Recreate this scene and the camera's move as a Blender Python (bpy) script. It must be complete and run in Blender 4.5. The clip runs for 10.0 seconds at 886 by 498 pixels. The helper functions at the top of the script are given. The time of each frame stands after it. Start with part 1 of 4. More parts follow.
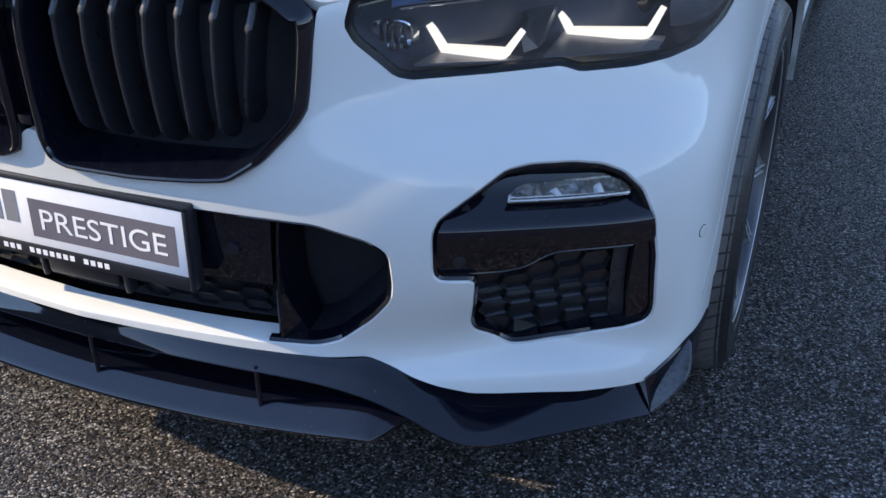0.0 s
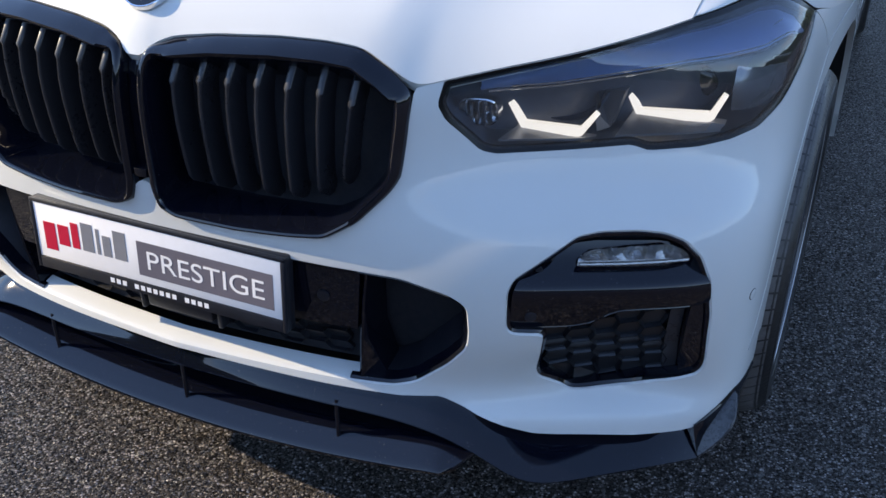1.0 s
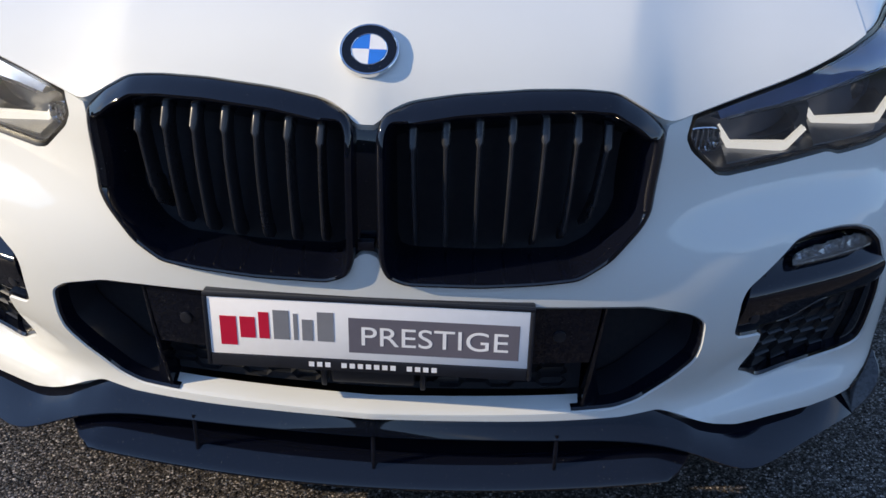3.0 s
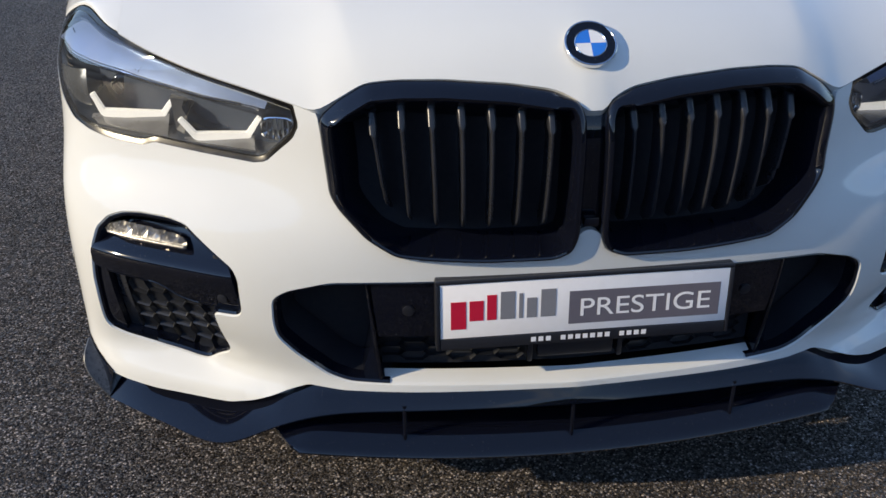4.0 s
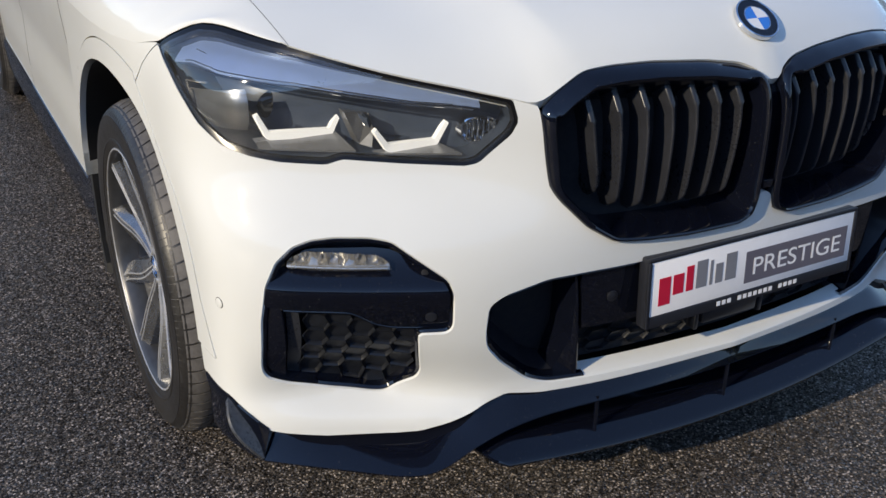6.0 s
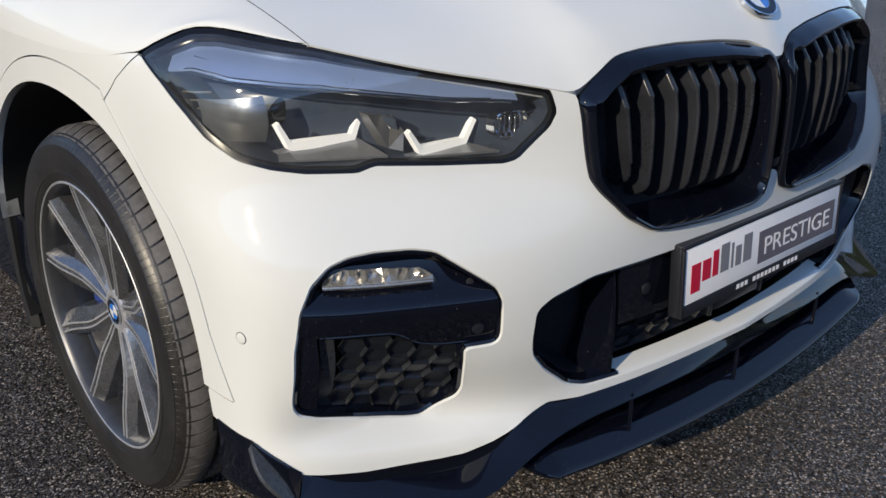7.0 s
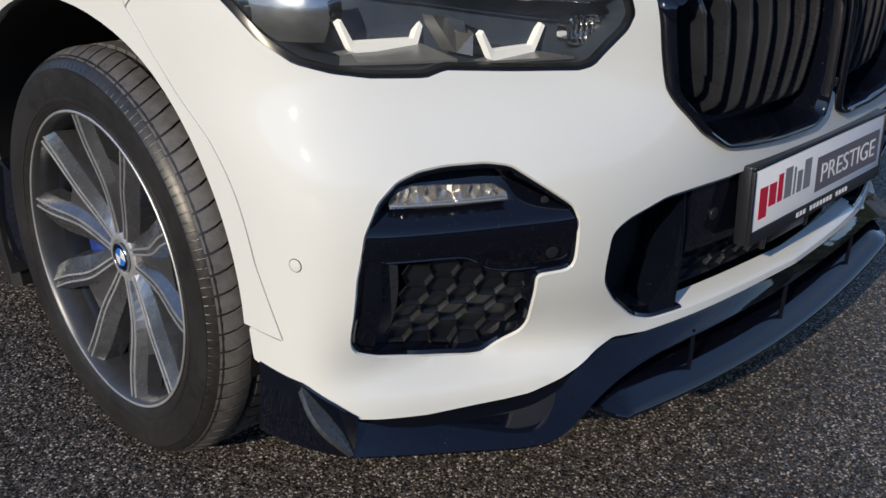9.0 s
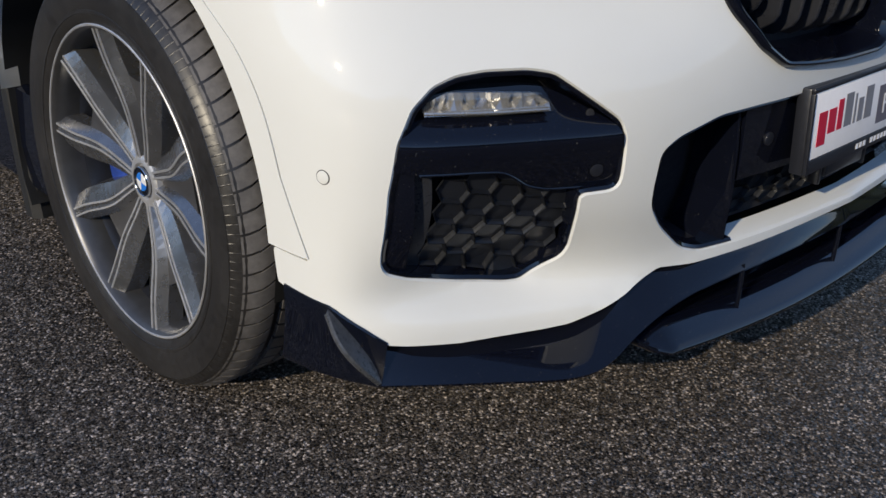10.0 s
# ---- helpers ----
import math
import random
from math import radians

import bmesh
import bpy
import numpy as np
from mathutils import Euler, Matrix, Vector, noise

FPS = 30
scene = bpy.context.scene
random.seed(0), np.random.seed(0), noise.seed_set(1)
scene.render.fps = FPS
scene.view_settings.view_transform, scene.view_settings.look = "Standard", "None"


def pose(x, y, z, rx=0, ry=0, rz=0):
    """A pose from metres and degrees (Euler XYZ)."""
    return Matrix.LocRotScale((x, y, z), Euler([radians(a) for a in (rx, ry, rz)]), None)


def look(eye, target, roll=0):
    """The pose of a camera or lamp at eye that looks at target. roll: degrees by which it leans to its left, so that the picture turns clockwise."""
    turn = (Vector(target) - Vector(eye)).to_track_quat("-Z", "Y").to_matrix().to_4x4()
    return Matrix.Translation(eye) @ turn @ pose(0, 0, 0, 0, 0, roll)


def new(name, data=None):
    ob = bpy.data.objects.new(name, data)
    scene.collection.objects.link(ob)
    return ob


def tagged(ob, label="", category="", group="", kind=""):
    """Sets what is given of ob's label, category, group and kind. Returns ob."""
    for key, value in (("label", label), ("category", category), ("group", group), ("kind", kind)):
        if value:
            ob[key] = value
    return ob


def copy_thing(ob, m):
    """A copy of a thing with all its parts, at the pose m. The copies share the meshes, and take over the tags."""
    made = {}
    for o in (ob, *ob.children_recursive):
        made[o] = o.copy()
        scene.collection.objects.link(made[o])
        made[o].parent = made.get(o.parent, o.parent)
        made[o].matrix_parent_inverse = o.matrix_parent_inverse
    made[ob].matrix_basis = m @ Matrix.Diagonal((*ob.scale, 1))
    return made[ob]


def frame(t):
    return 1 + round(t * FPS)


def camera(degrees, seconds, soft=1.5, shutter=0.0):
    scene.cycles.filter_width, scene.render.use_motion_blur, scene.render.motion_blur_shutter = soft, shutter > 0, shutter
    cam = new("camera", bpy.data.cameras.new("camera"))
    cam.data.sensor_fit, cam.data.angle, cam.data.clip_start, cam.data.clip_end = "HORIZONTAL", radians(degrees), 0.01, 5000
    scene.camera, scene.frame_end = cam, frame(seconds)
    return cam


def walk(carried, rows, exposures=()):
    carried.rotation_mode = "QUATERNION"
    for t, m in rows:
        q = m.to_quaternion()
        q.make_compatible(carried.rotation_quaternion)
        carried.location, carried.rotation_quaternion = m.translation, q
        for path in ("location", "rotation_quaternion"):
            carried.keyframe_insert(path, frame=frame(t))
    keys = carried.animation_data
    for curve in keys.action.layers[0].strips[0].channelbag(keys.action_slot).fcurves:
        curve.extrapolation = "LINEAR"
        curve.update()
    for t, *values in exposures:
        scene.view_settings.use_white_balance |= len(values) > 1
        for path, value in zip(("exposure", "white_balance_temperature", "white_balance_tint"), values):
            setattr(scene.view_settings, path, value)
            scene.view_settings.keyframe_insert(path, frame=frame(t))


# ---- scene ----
cam = camera(49.89, 10.0)
# seconds, eye, yaw to the left from +y, pitch up, lean
PATH = [
    (0, 1.0841, -0.9534, 1.2159, 23.460, -29.740, -1.444),
    (0.5, 1.0909, -1.0034, 1.2854, 25.352, -29.480, -0.904),
    (1, 1.0393, -1.0601, 1.3567, 24.841, -29.623, -0.191),
    (1.5, 0.8358, -1.1603, 1.4116, 14.440, -29.940, 1.364),
    (2, 0.6128, -1.2269, 1.4375, 10.082, -30.732, 0.412),
    (2.2, 0.5486, -1.2409, 1.4220, 9.099, -30.917, -0.086),
    (3.3, -0.0011, -1.2573, 1.4380, -0.395, -29.887, 1.871),
    (3.5, -0.1414, -1.3085, 1.4328, -3.166, -29.906, 2.064),
    (4, -0.4261, -1.3896, 1.4314, -6.975, -28.466, -0.040),
    (4.5, -0.6940, -1.3420, 1.3871, -12.415, -26.540, 0.476),
    (5, -0.9021, -1.2965, 1.3842, -16.191, -27.128, 1.101),
    (5.5, -1.1464, -1.2422, 1.3635, -25.028, -25.673, 0.056),
    (6, -1.3240, -1.1175, 1.3312, -29.563, -25.436, 1.195),
    (6.2, -1.3803, -1.0432, 1.3024, -31.647, -25.188, 1.092),
    (7.3, -1.6345, -0.7902, 1.2462, -43.521, -23.504, 0.035),
    (7.5, -1.6753, -0.7556, 1.2357, -44.488, -23.326, -0.472),
    (8, -1.6747, -0.6870, 1.1854, -46.662, -22.433, 0.514),
    (8.5, -1.6600, -0.6583, 1.1499, -47.045, -22.299, 1.162),
    (9, -1.6608, -0.6436, 1.0919, -46.035, -23.923, 1.618),
    (9.5, -1.6471, -0.6278, 1.0345, -44.850, -25.014, 1.882),
    (10, -1.6381, -0.6082, 0.9799, -44.300, -25.242, 1.792),
]


def eye_pose(x, y, z, yaw, pitch, roll):
    return pose(x, y, z, 0, 0, yaw) @ pose(0, 0, 0, 90 + pitch) @ pose(0, 0, 0, 0, 0, roll)


# seconds, stops, kelvin, tint
LOOK = [(0, 1.84, 7800, 12), (1, 1.60, 7750, 12), (1.5, 1.42, 7700, 12), (2, 1.37, 7700, 12), (3.5, 1.02, 7780, 10), (5.5, .86, 7480, 9.5), (7.5, .64, 7280, 9.5), (10, .60, 7180, 9.5)]
walk(cam, [(t, eye_pose(*row)) for t, *row in PATH], LOOK)
# ---- end of path ----

# ---- light ----
SUN_WAY = Vector((2.15, 0.53, -1.0)).normalized()
world = bpy.data.worlds.new("sky")
scene.world = world
world.use_nodes = True
wt = world.node_tree
sky = wt.nodes.new("ShaderNodeTexSky")
sky.sky_type, sky.sun_disc = "NISHITA", False
sky.sun_elevation = math.asin(-SUN_WAY.z)
sky.sun_rotation = math.atan2(-SUN_WAY.x, -SUN_WAY.y)
sky.air_density, sky.dust_density, sky.ozone_density = 1.0, 0.0, 1.6
# broken white cloud over the blue
way = wt.nodes.new("ShaderNodeTexCoord")
part_xyz = wt.nodes.new("ShaderNodeSeparateXYZ")
wt.links.new(way.outputs["Generated"], part_xyz.inputs[0])
lift = wt.nodes.new("ShaderNodeMath")
lift.operation, lift.inputs[1].default_value = "ADD", 0.22
wt.links.new(part_xyz.outputs[2], lift.inputs[0])
flat = []
for axis in (0, 1):
    d = wt.nodes.new("ShaderNodeMath")
    d.operation = "DIVIDE"
    wt.links.new(part_xyz.outputs[axis], d.inputs[0])
    wt.links.new(lift.outputs[0], d.inputs[1])
    flat.append(d)
plane = wt.nodes.new("ShaderNodeCombineXYZ")
wt.links.new(flat[0].outputs[0], plane.inputs[0])
wt.links.new(flat[1].outputs[0], plane.inputs[1])
puffs = wt.nodes.new("ShaderNodeTexNoise")
puffs.inputs["Scale"].default_value, puffs.inputs["Detail"].default_value, puffs.inputs["Roughness"].default_value = 1.15, 7.0, 0.55
wt.links.new(plane.outputs[0], puffs.inputs["Vector"])
cover = wt.nodes.new("ShaderNodeValToRGB")
cover.color_ramp.elements[0].position, cover.color_ramp.elements[1].position = 0.52, 0.74
wt.links.new(puffs.outputs["Fac"], cover.inputs[0])
blend = wt.nodes.new("ShaderNodeMix")
blend.data_type = "RGBA"
# the cloud keeps to the lower sky
low = wt.nodes.new("ShaderNodeMapRange")
low.inputs["From Min"].default_value, low.inputs["From Max"].default_value = 0.50, 0.26
wt.links.new(part_xyz.outputs[2], low.inputs["Value"])
amount = wt.nodes.new("ShaderNodeMath")
amount.operation = "MULTIPLY"
wt.links.new(cover.outputs[0], amount.inputs[0])
wt.links.new(low.outputs[0], amount.inputs[1])
wt.links.new(amount.outputs[0], blend.inputs[0])
clear = wt.nodes.new("ShaderNodeMix")
clear.data_type, clear.blend_type = "RGBA", "MULTIPLY"
clear.inputs[0].default_value, clear.inputs[7].default_value = 1.0, (0.80, 0.93, 1.18, 1)
wt.links.new(sky.outputs[0], clear.inputs[6])
wt.links.new(clear.outputs[2], blend.inputs[6])
blend.inputs[7].default_value = (5.0, 5.4, 6.0, 1)
wt.links.new(blend.outputs[2], wt.nodes["Background"].inputs[0])
wt.nodes["Background"].inputs[1].default_value = 0.130
sun = new("sun", bpy.data.lights.new("sun", "SUN"))
sun.data.energy, sun.data.angle, sun.data.color = 2.35, radians(0.53), (1.0, 0.905, 0.74)
sun.matrix_world = look((0, 0, 0), SUN_WAY) @ Matrix.Identity(4)
sun.location = (-6, -2, 6)


# ---- materials ----
def material(name):
    m = bpy.data.materials.new(name)
    m.use_nodes = True
    return m, m.node_tree.nodes, m.node_tree.links, m.node_tree.nodes["Principled BSDF"]


def noise_of(nodes, links, scale, detail=4.0, rough=0.6, coords="Object"):
    tc = nodes.new("ShaderNodeTexCoord")
    n = nodes.new("ShaderNodeTexNoise")
    n.inputs["Scale"].default_value, n.inputs["Detail"].default_value, n.inputs["Roughness"].default_value = scale, detail, rough
    links.new(tc.outputs[coords], n.inputs["Vector"])
    return n


def ramp_of(nodes, links, source, stops):
    r = nodes.new("ShaderNodeValToRGB")
    while len(r.color_ramp.elements) < len(stops):
        r.color_ramp.elements.new(0.5)
    for e, (at, col) in zip(r.color_ramp.elements, stops):
        e.position = at
        e.color = (*col, 1) if len(col) == 3 else col
    links.new(source, r.inputs[0])
    return r


def grey(v):
    return (v, v, v)


def bump_of(nodes, links, source, strength, distance, bsdf, after=None):
    b = nodes.new("ShaderNodeBump")
    b.inputs["Strength"].default_value, b.inputs["Distance"].default_value = strength, distance
    links.new(source, b.inputs["Height"])
    if after:
        links.new(after.outputs[0], b.inputs["Normal"])
    links.new(b.outputs[0], bsdf.inputs["Normal"])
    return b


def plain(name, colour, rough, metal=0.0, coat=0.0, spread=0.15, scale=60.0, bump=0.0, specular=0.5):
    """A surface with mottled colour and gloss at two scales."""
    m, nodes, links, p = material(name)
    fine, broad = noise_of(nodes, links, scale), noise_of(nodes, links, scale / 14)
    both = nodes.new("ShaderNodeMath")
    both.operation = "ADD"
    links.new(fine.outputs["Fac"], both.inputs[0])
    links.new(broad.outputs["Fac"], both.inputs[1])
    half = nodes.new("ShaderNodeMath")
    half.operation, half.inputs[1].default_value = "MULTIPLY", 0.5
    links.new(both.outputs[0], half.inputs[0])
    lo = tuple(c * (1 - spread) for c in colour)
    hi = tuple(min(1, c * (1 + spread)) for c in colour)
    links.new(ramp_of(nodes, links, half.outputs[0], [(0.35, lo), (0.65, hi)]).outputs[0], p.inputs["Base Color"])
    links.new(ramp_of(nodes, links, half.outputs[0], [(0.3, grey(max(0, rough * 0.8))), (0.7, grey(min(1, rough * 1.25)))]).outputs[0], p.inputs["Roughness"])
    p.inputs["Metallic"].default_value = metal
    p.inputs["Coat Weight"].default_value = coat
    p.inputs["Coat Roughness"].default_value = 0.03
    p.inputs["Specular IOR Level"].default_value = specular
    if bump:
        bump_of(nodes, links, fine.outputs["Fac"], bump, 0.002, p)
    return m


def paint_white():
    m, nodes, links, p = material("pearl_white_paint")
    flake, broad = noise_of(nodes, links, 900, 2), noise_of(nodes, links, 3, 3)
    links.new(ramp_of(nodes, links, broad.outputs["Fac"], [(0.3, (0.655, 0.662, 0.635)), (0.7, (0.685, 0.692, 0.665))]).outputs[0], p.inputs["Base Color"])
    links.new(ramp_of(nodes, links, flake.outputs["Fac"], [(0.3, grey(0.33)), (0.7, grey(0.42))]).outputs[0], p.inputs["Roughness"])
    p.inputs["Specular IOR Level"].default_value = 0.05
    p.inputs["Coat Weight"].default_value, p.inputs["Coat Roughness"].default_value = 0.9, 0.04
    return m


def paint_black():
    """Gloss black with dust specks and fine wiping marks in the clear coat."""
    m, nodes, links, p = material("gloss_black_paint")
    dust, wipe = noise_of(nodes, links, 420, 2, 0.5), noise_of(nodes, links, 6, 5)
    speck = ramp_of(nodes, links, dust.outputs["Fac"], [(0.735, (0.0034, 0.0044, 0.0092)), (0.76, (0.16, 0.16, 0.15))])
    links.new(speck.outputs[0], p.inputs["Base Color"])
    links.new(ramp_of(nodes, links, wipe.outputs["Fac"], [(0.35, grey(0.025)), (0.7, grey(0.075))]).outputs[0], p.inputs["Roughness"])
    p.inputs["Specular IOR Level"].default_value = 0.55
    return m


def asphalt():
    m, nodes, links, p = material("asphalt")
    tc = nodes.new("ShaderNodeTexCoord")
    warp = noise_of(nodes, links, 90, 2)
    mixv = nodes.new("ShaderNodeVectorMath")
    mixv.operation = "MULTIPLY_ADD"
    links.new(warp.outputs["Color"], mixv.inputs[0])
    mixv.inputs[1].default_value = (0.006, 0.006, 0.006)
    links.new(tc.outputs["Object"], mixv.inputs[2])
    chips = []
    for scale in (215.0, 480.0):
        v = nodes.new("ShaderNodeTexVoronoi")
        v.inputs["Scale"].default_value = scale
        links.new(mixv.outputs[0], v.inputs["Vector"])
        chips.append(v)
    tone = nodes.new("ShaderNodeSeparateColor")
    links.new(chips[0].outputs["Color"], tone.inputs[0])
    stone = ramp_of(nodes, links, tone.outputs[0], [(0.0, (0.037, 0.0325, 0.0298)), (0.45, (0.072, 0.0630, 0.0575)), (0.8, (0.129, 0.113, 0.104)), (1.0, (0.50, 0.44, 0.41))])
    dark = ramp_of(nodes, links, chips[0].outputs["Distance"], [(0.35, grey(1.0)), (0.7, grey(0.36))])
    mul = nodes.new("ShaderNodeMix")
    mul.data_type, mul.blend_type = "RGBA", "MULTIPLY"
    mul.inputs[0].default_value = 1.0
    links.new(stone.outputs[0], mul.inputs[6])
    links.new(dark.outputs[0], mul.inputs[7])
    broad = noise_of(nodes, links, 1.3, 5)
    worn = nodes.new("ShaderNodeMix")
    worn.data_type, worn.blend_type = "RGBA", "MULTIPLY"
    worn.inputs[0].default_value = 1.0
    links.new(mul.outputs[2], worn.inputs[6])
    links.new(ramp_of(nodes, links, broad.outputs["Fac"], [(0.3, grey(0.75)), (0.7, grey(1.25))]).outputs[0], worn.inputs[7])
    links.new(worn.outputs[2], p.inputs["Base Color"])
    links.new(ramp_of(nodes, links, tone.outputs[1], [(0.0, grey(0.24)), (1.0, grey(0.42))]).outputs[0], p.inputs["Roughness"])
    # a few chips are bright and glassy
    links.new(ramp_of(nodes, links, tone.outputs[1], [(0.76, grey(0.05)), (0.84, grey(0.8))]).outputs[0], p.inputs["Specular IOR Level"])
    p.inputs["Diffuse Roughness"].default_value = 0.6
    inv = []
    for v, s in zip(chips, (1.0, 0.4)):
        r = ramp_of(nodes, links, v.outputs["Distance"], [(0.0, grey(s)), (0.75, grey(0.0))])
        inv.append(r)
    add = nodes.new("ShaderNodeMath")
    add.operation = "ADD"
    links.new(inv[0].outputs[0], add.inputs[0])
    links.new(inv[1].outputs[0], add.inputs[1])
    add2 = nodes.new("ShaderNodeMath")
    add2.operation = "ADD"
    links.new(add.outputs[0], add2.inputs[0])
    links.new(tone.outputs[2], add2.inputs[1])
    # every chip lies at its own tilt
    face = nodes.new("ShaderNodeTexVoronoi")
    face.inputs["Scale"].default_value = 260.0
    links.new(mixv.outputs[0], face.inputs["Vector"])
    tilt = nodes.new("ShaderNodeVectorMath")
    tilt.operation, tilt.inputs[1].default_value, tilt.inputs[2].default_value = "MULTIPLY_ADD", (1.6, 1.6, 0.0), (-0.8, -0.8, 0.95)
    links.new(face.outputs["Color"], tilt.inputs[0])
    unit = nodes.new("ShaderNodeVectorMath")
    unit.operation = "NORMALIZE"
    links.new(tilt.outputs[0], unit.inputs[0])
    bump_of(nodes, links, add2.outputs[0], 0.7, 0.0026, p, after=unit)
    return m


def clear_lens():
    """Thin clear cover: mostly see-through, glossy by angle."""
    m, nodes, links, p = material("clear_lens")
    nodes.remove(p)
    out = nodes["Material Output"]
    see, gloss, mix, fres = (nodes.new("ShaderNode" + n) for n in ("BsdfTransparent", "BsdfGlossy", "MixShader", "Fresnel"))
    see.inputs[0].default_value = (0.90, 0.93, 0.96, 1)
    gloss.inputs["Roughness"].default_value = 0.03
    fres.inputs[0].default_value = 1.8
    haze, veil = nodes.new("ShaderNodeBsdfDiffuse"), nodes.new("ShaderNodeMixShader")
    haze.inputs[0].default_value = (0.85, 0.87, 0.9, 1)
    film = noise_of(nodes, links, 14, 3)
    links.new(ramp_of(nodes, links, film.outputs["Fac"], [(0.3, grey(0.008)), (0.7, grey(0.030))]).outputs[0], veil.inputs[0])
    links.new(see.outputs[0], veil.inputs[1])
    links.new(haze.outputs[0], veil.inputs[2])
    links.new(fres.outputs[0], mix.inputs[0])
    links.new(veil.outputs[0], mix.inputs[1])
    links.new(gloss.outputs[0], mix.inputs[2])
    links.new(mix.outputs[0], out.inputs[0])
    return m


def glow(name, colour, strength):
    m, nodes, links, p = material(name)
    p.inputs["Base Color"].default_value = (0.8, 0.8, 0.8, 1)
    p.inputs["Roughness"].default_value = 0.3
    p.inputs["Emission Color"].default_value = (*colour, 1)
    p.inputs["Emission Strength"].default_value = strength
    return m


WHITE, BLACK, ROAD, LENS = paint_white(), paint_black(), asphalt(), clear_lens()
SLAT = plain("satin_black_slat", (0.020, 0.0215, 0.027), 0.3, scale=150, specular=0.5)
VENT = plain("black_vent_plastic", (0.009, 0.0105, 0.0145), 0.38, coat=0.2, scale=150)
TRIM = plain("black_trim_plastic", (0.014, 0.0155, 0.021), 0.33, scale=150, bump=0.05)
SCUFF = plain("scuffed_black_plastic", (0.055, 0.058, 0.063), 0.28, spread=0.5, scale=140, bump=0.05)
MATT = plain("matt_black_plastic", grey(0.014), 0.55, scale=220, bump=0.15)
VOID = plain("dark_cavity", (0.009, 0.010, 0.015), 0.8, scale=80)
SIDEWALL = plain("dressed_tyre_rubber", (0.020, 0.0188, 0.0180), 0.38, spread=0.4, scale=90, bump=0.15)
RUBBER = plain("tyre_rubber", (0.105, 0.099, 0.095), 0.55, spread=0.35, scale=70, bump=0.12)
ALLOY = plain("machined_alloy", (0.52, 0.52, 0.53), 0.45, metal=0.7, scale=40)
GREYALLOY = plain("dark_grey_alloy", (0.23, 0.234, 0.245), 0.26, metal=0.85, coat=0.3, scale=40)
# the spokes' alloy again, with the shade of the rim well in its colour
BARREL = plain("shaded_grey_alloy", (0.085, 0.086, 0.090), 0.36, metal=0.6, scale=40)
DARKALLOY = plain("recess_shade_alloy", (0.050, 0.050, 0.053), 0.4, metal=0.2, coat=0.3, scale=40)
CHROME = plain("bright_chrome", (0.75, 0.76, 0.78), 0.09, metal=1.0, scale=30, spread=0.05)
# silver, with the sky's reflection put into the base colour as blue
EYELID = plain("sky_tinted_reflector", (0.34, 0.46, 0.74), 0.32, metal=0.5, scale=30, spread=0.05)
HOUSE = plain("lamp_housing_grey", (0.046, 0.062, 0.095), 0.34, coat=0.15, scale=60)
RIM = plain("satin_black_rim", (0.006, 0.006, 0.007), 0.22, scale=60, specular=0.3)
WEDGE = plain("lamp_wedge_grey", (0.20, 0.205, 0.22), 0.3, metal=0.6, scale=60)
REFLECT = plain("satin_silver_reflector", (0.22, 0.235, 0.26), 0.22, metal=0.7, scale=60)
HOUSEPALE = plain("lamp_housing_silver", (0.30, 0.31, 0.335), 0.30, metal=0.4, scale=60)
FACET = plain("faceted_silver", (0.48, 0.47, 0.46), 0.24, metal=0.75, scale=60)
PILLAR = plain("dark_blue_grey_plastic", (0.022, 0.024, 0.030), 0.3, scale=120)
LENSDARK = plain("dark_projector_glass", (0.010, 0.012, 0.020), 0.08, coat=0.5, scale=30)
STEEL = plain("brake_steel", (0.10, 0.09, 0.085), 0.45, metal=1.0, scale=80, spread=0.3)
CALIPER = plain("blue_caliper_paint", (0.02, 0.06, 0.32), 0.3, coat=0.5)
PLATEWHITE = plain("white_plate_plastic", (0.84, 0.83, 0.83), 0.35, scale=50, spread=0.03)
PLATEGREY = plain("grey_print", (0.135, 0.125, 0.15), 0.4, spread=0.05)
PLATEMID = plain("mid_grey_print", (0.22, 0.22, 0.235), 0.4, spread=0.05)
PLATERED = plain("red_print", (0.62, 0.012, 0.045), 0.4, spread=0.05)
BADGEBLUE = plain("blue_enamel", (0.01, 0.17, 0.62), 0.15, coat=1.0, spread=0.05)
BADGEWHITE = plain("white_enamel", (0.75, 0.75, 0.75), 0.15, coat=1.0, spread=0.05)
GLASS = plain("tinted_window_glass", (0.008, 0.010, 0.012), 0.03, coat=1.0, spread=0.05)
DRL = glow("daytime_light_guide", (1.0, 1.0, 1.0), 0.3)
STONE = plain("loose_grit", (0.28, 0.26, 0.24), 0.8, spread=0.5, scale=90)


# ---- mesh helpers ----
def part(name, verts, faces, mat, parent, label="", smooth=True, kind=""):
    """One mesh object under a thing or a part."""
    me = bpy.data.meshes.new(name)
    me.from_pydata([tuple(map(float, v)) for v in verts], [], [tuple(map(int, f)) for f in faces])
    me.materials.append(mat)
    if smooth:
        me.polygons.foreach_set("use_smooth", [True] * len(me.polygons))
        me.set_sharp_from_angle(angle=radians(38))
    me.update()
    ob = new(name, me)
    ob.parent = parent
    return tagged(ob, label, kind=kind)


def from_bm(name, bm, mat, parent, label="", smooth=True):
    bmesh.ops.recalc_face_normals(bm, faces=bm.faces)
    verts = [v.co.copy() for v in bm.verts]
    bm.verts.index_update()
    faces = [[v.index for v in f.verts] for f in bm.faces]
    bm.free()
    return part(name, verts, faces, mat, parent, label, smooth)


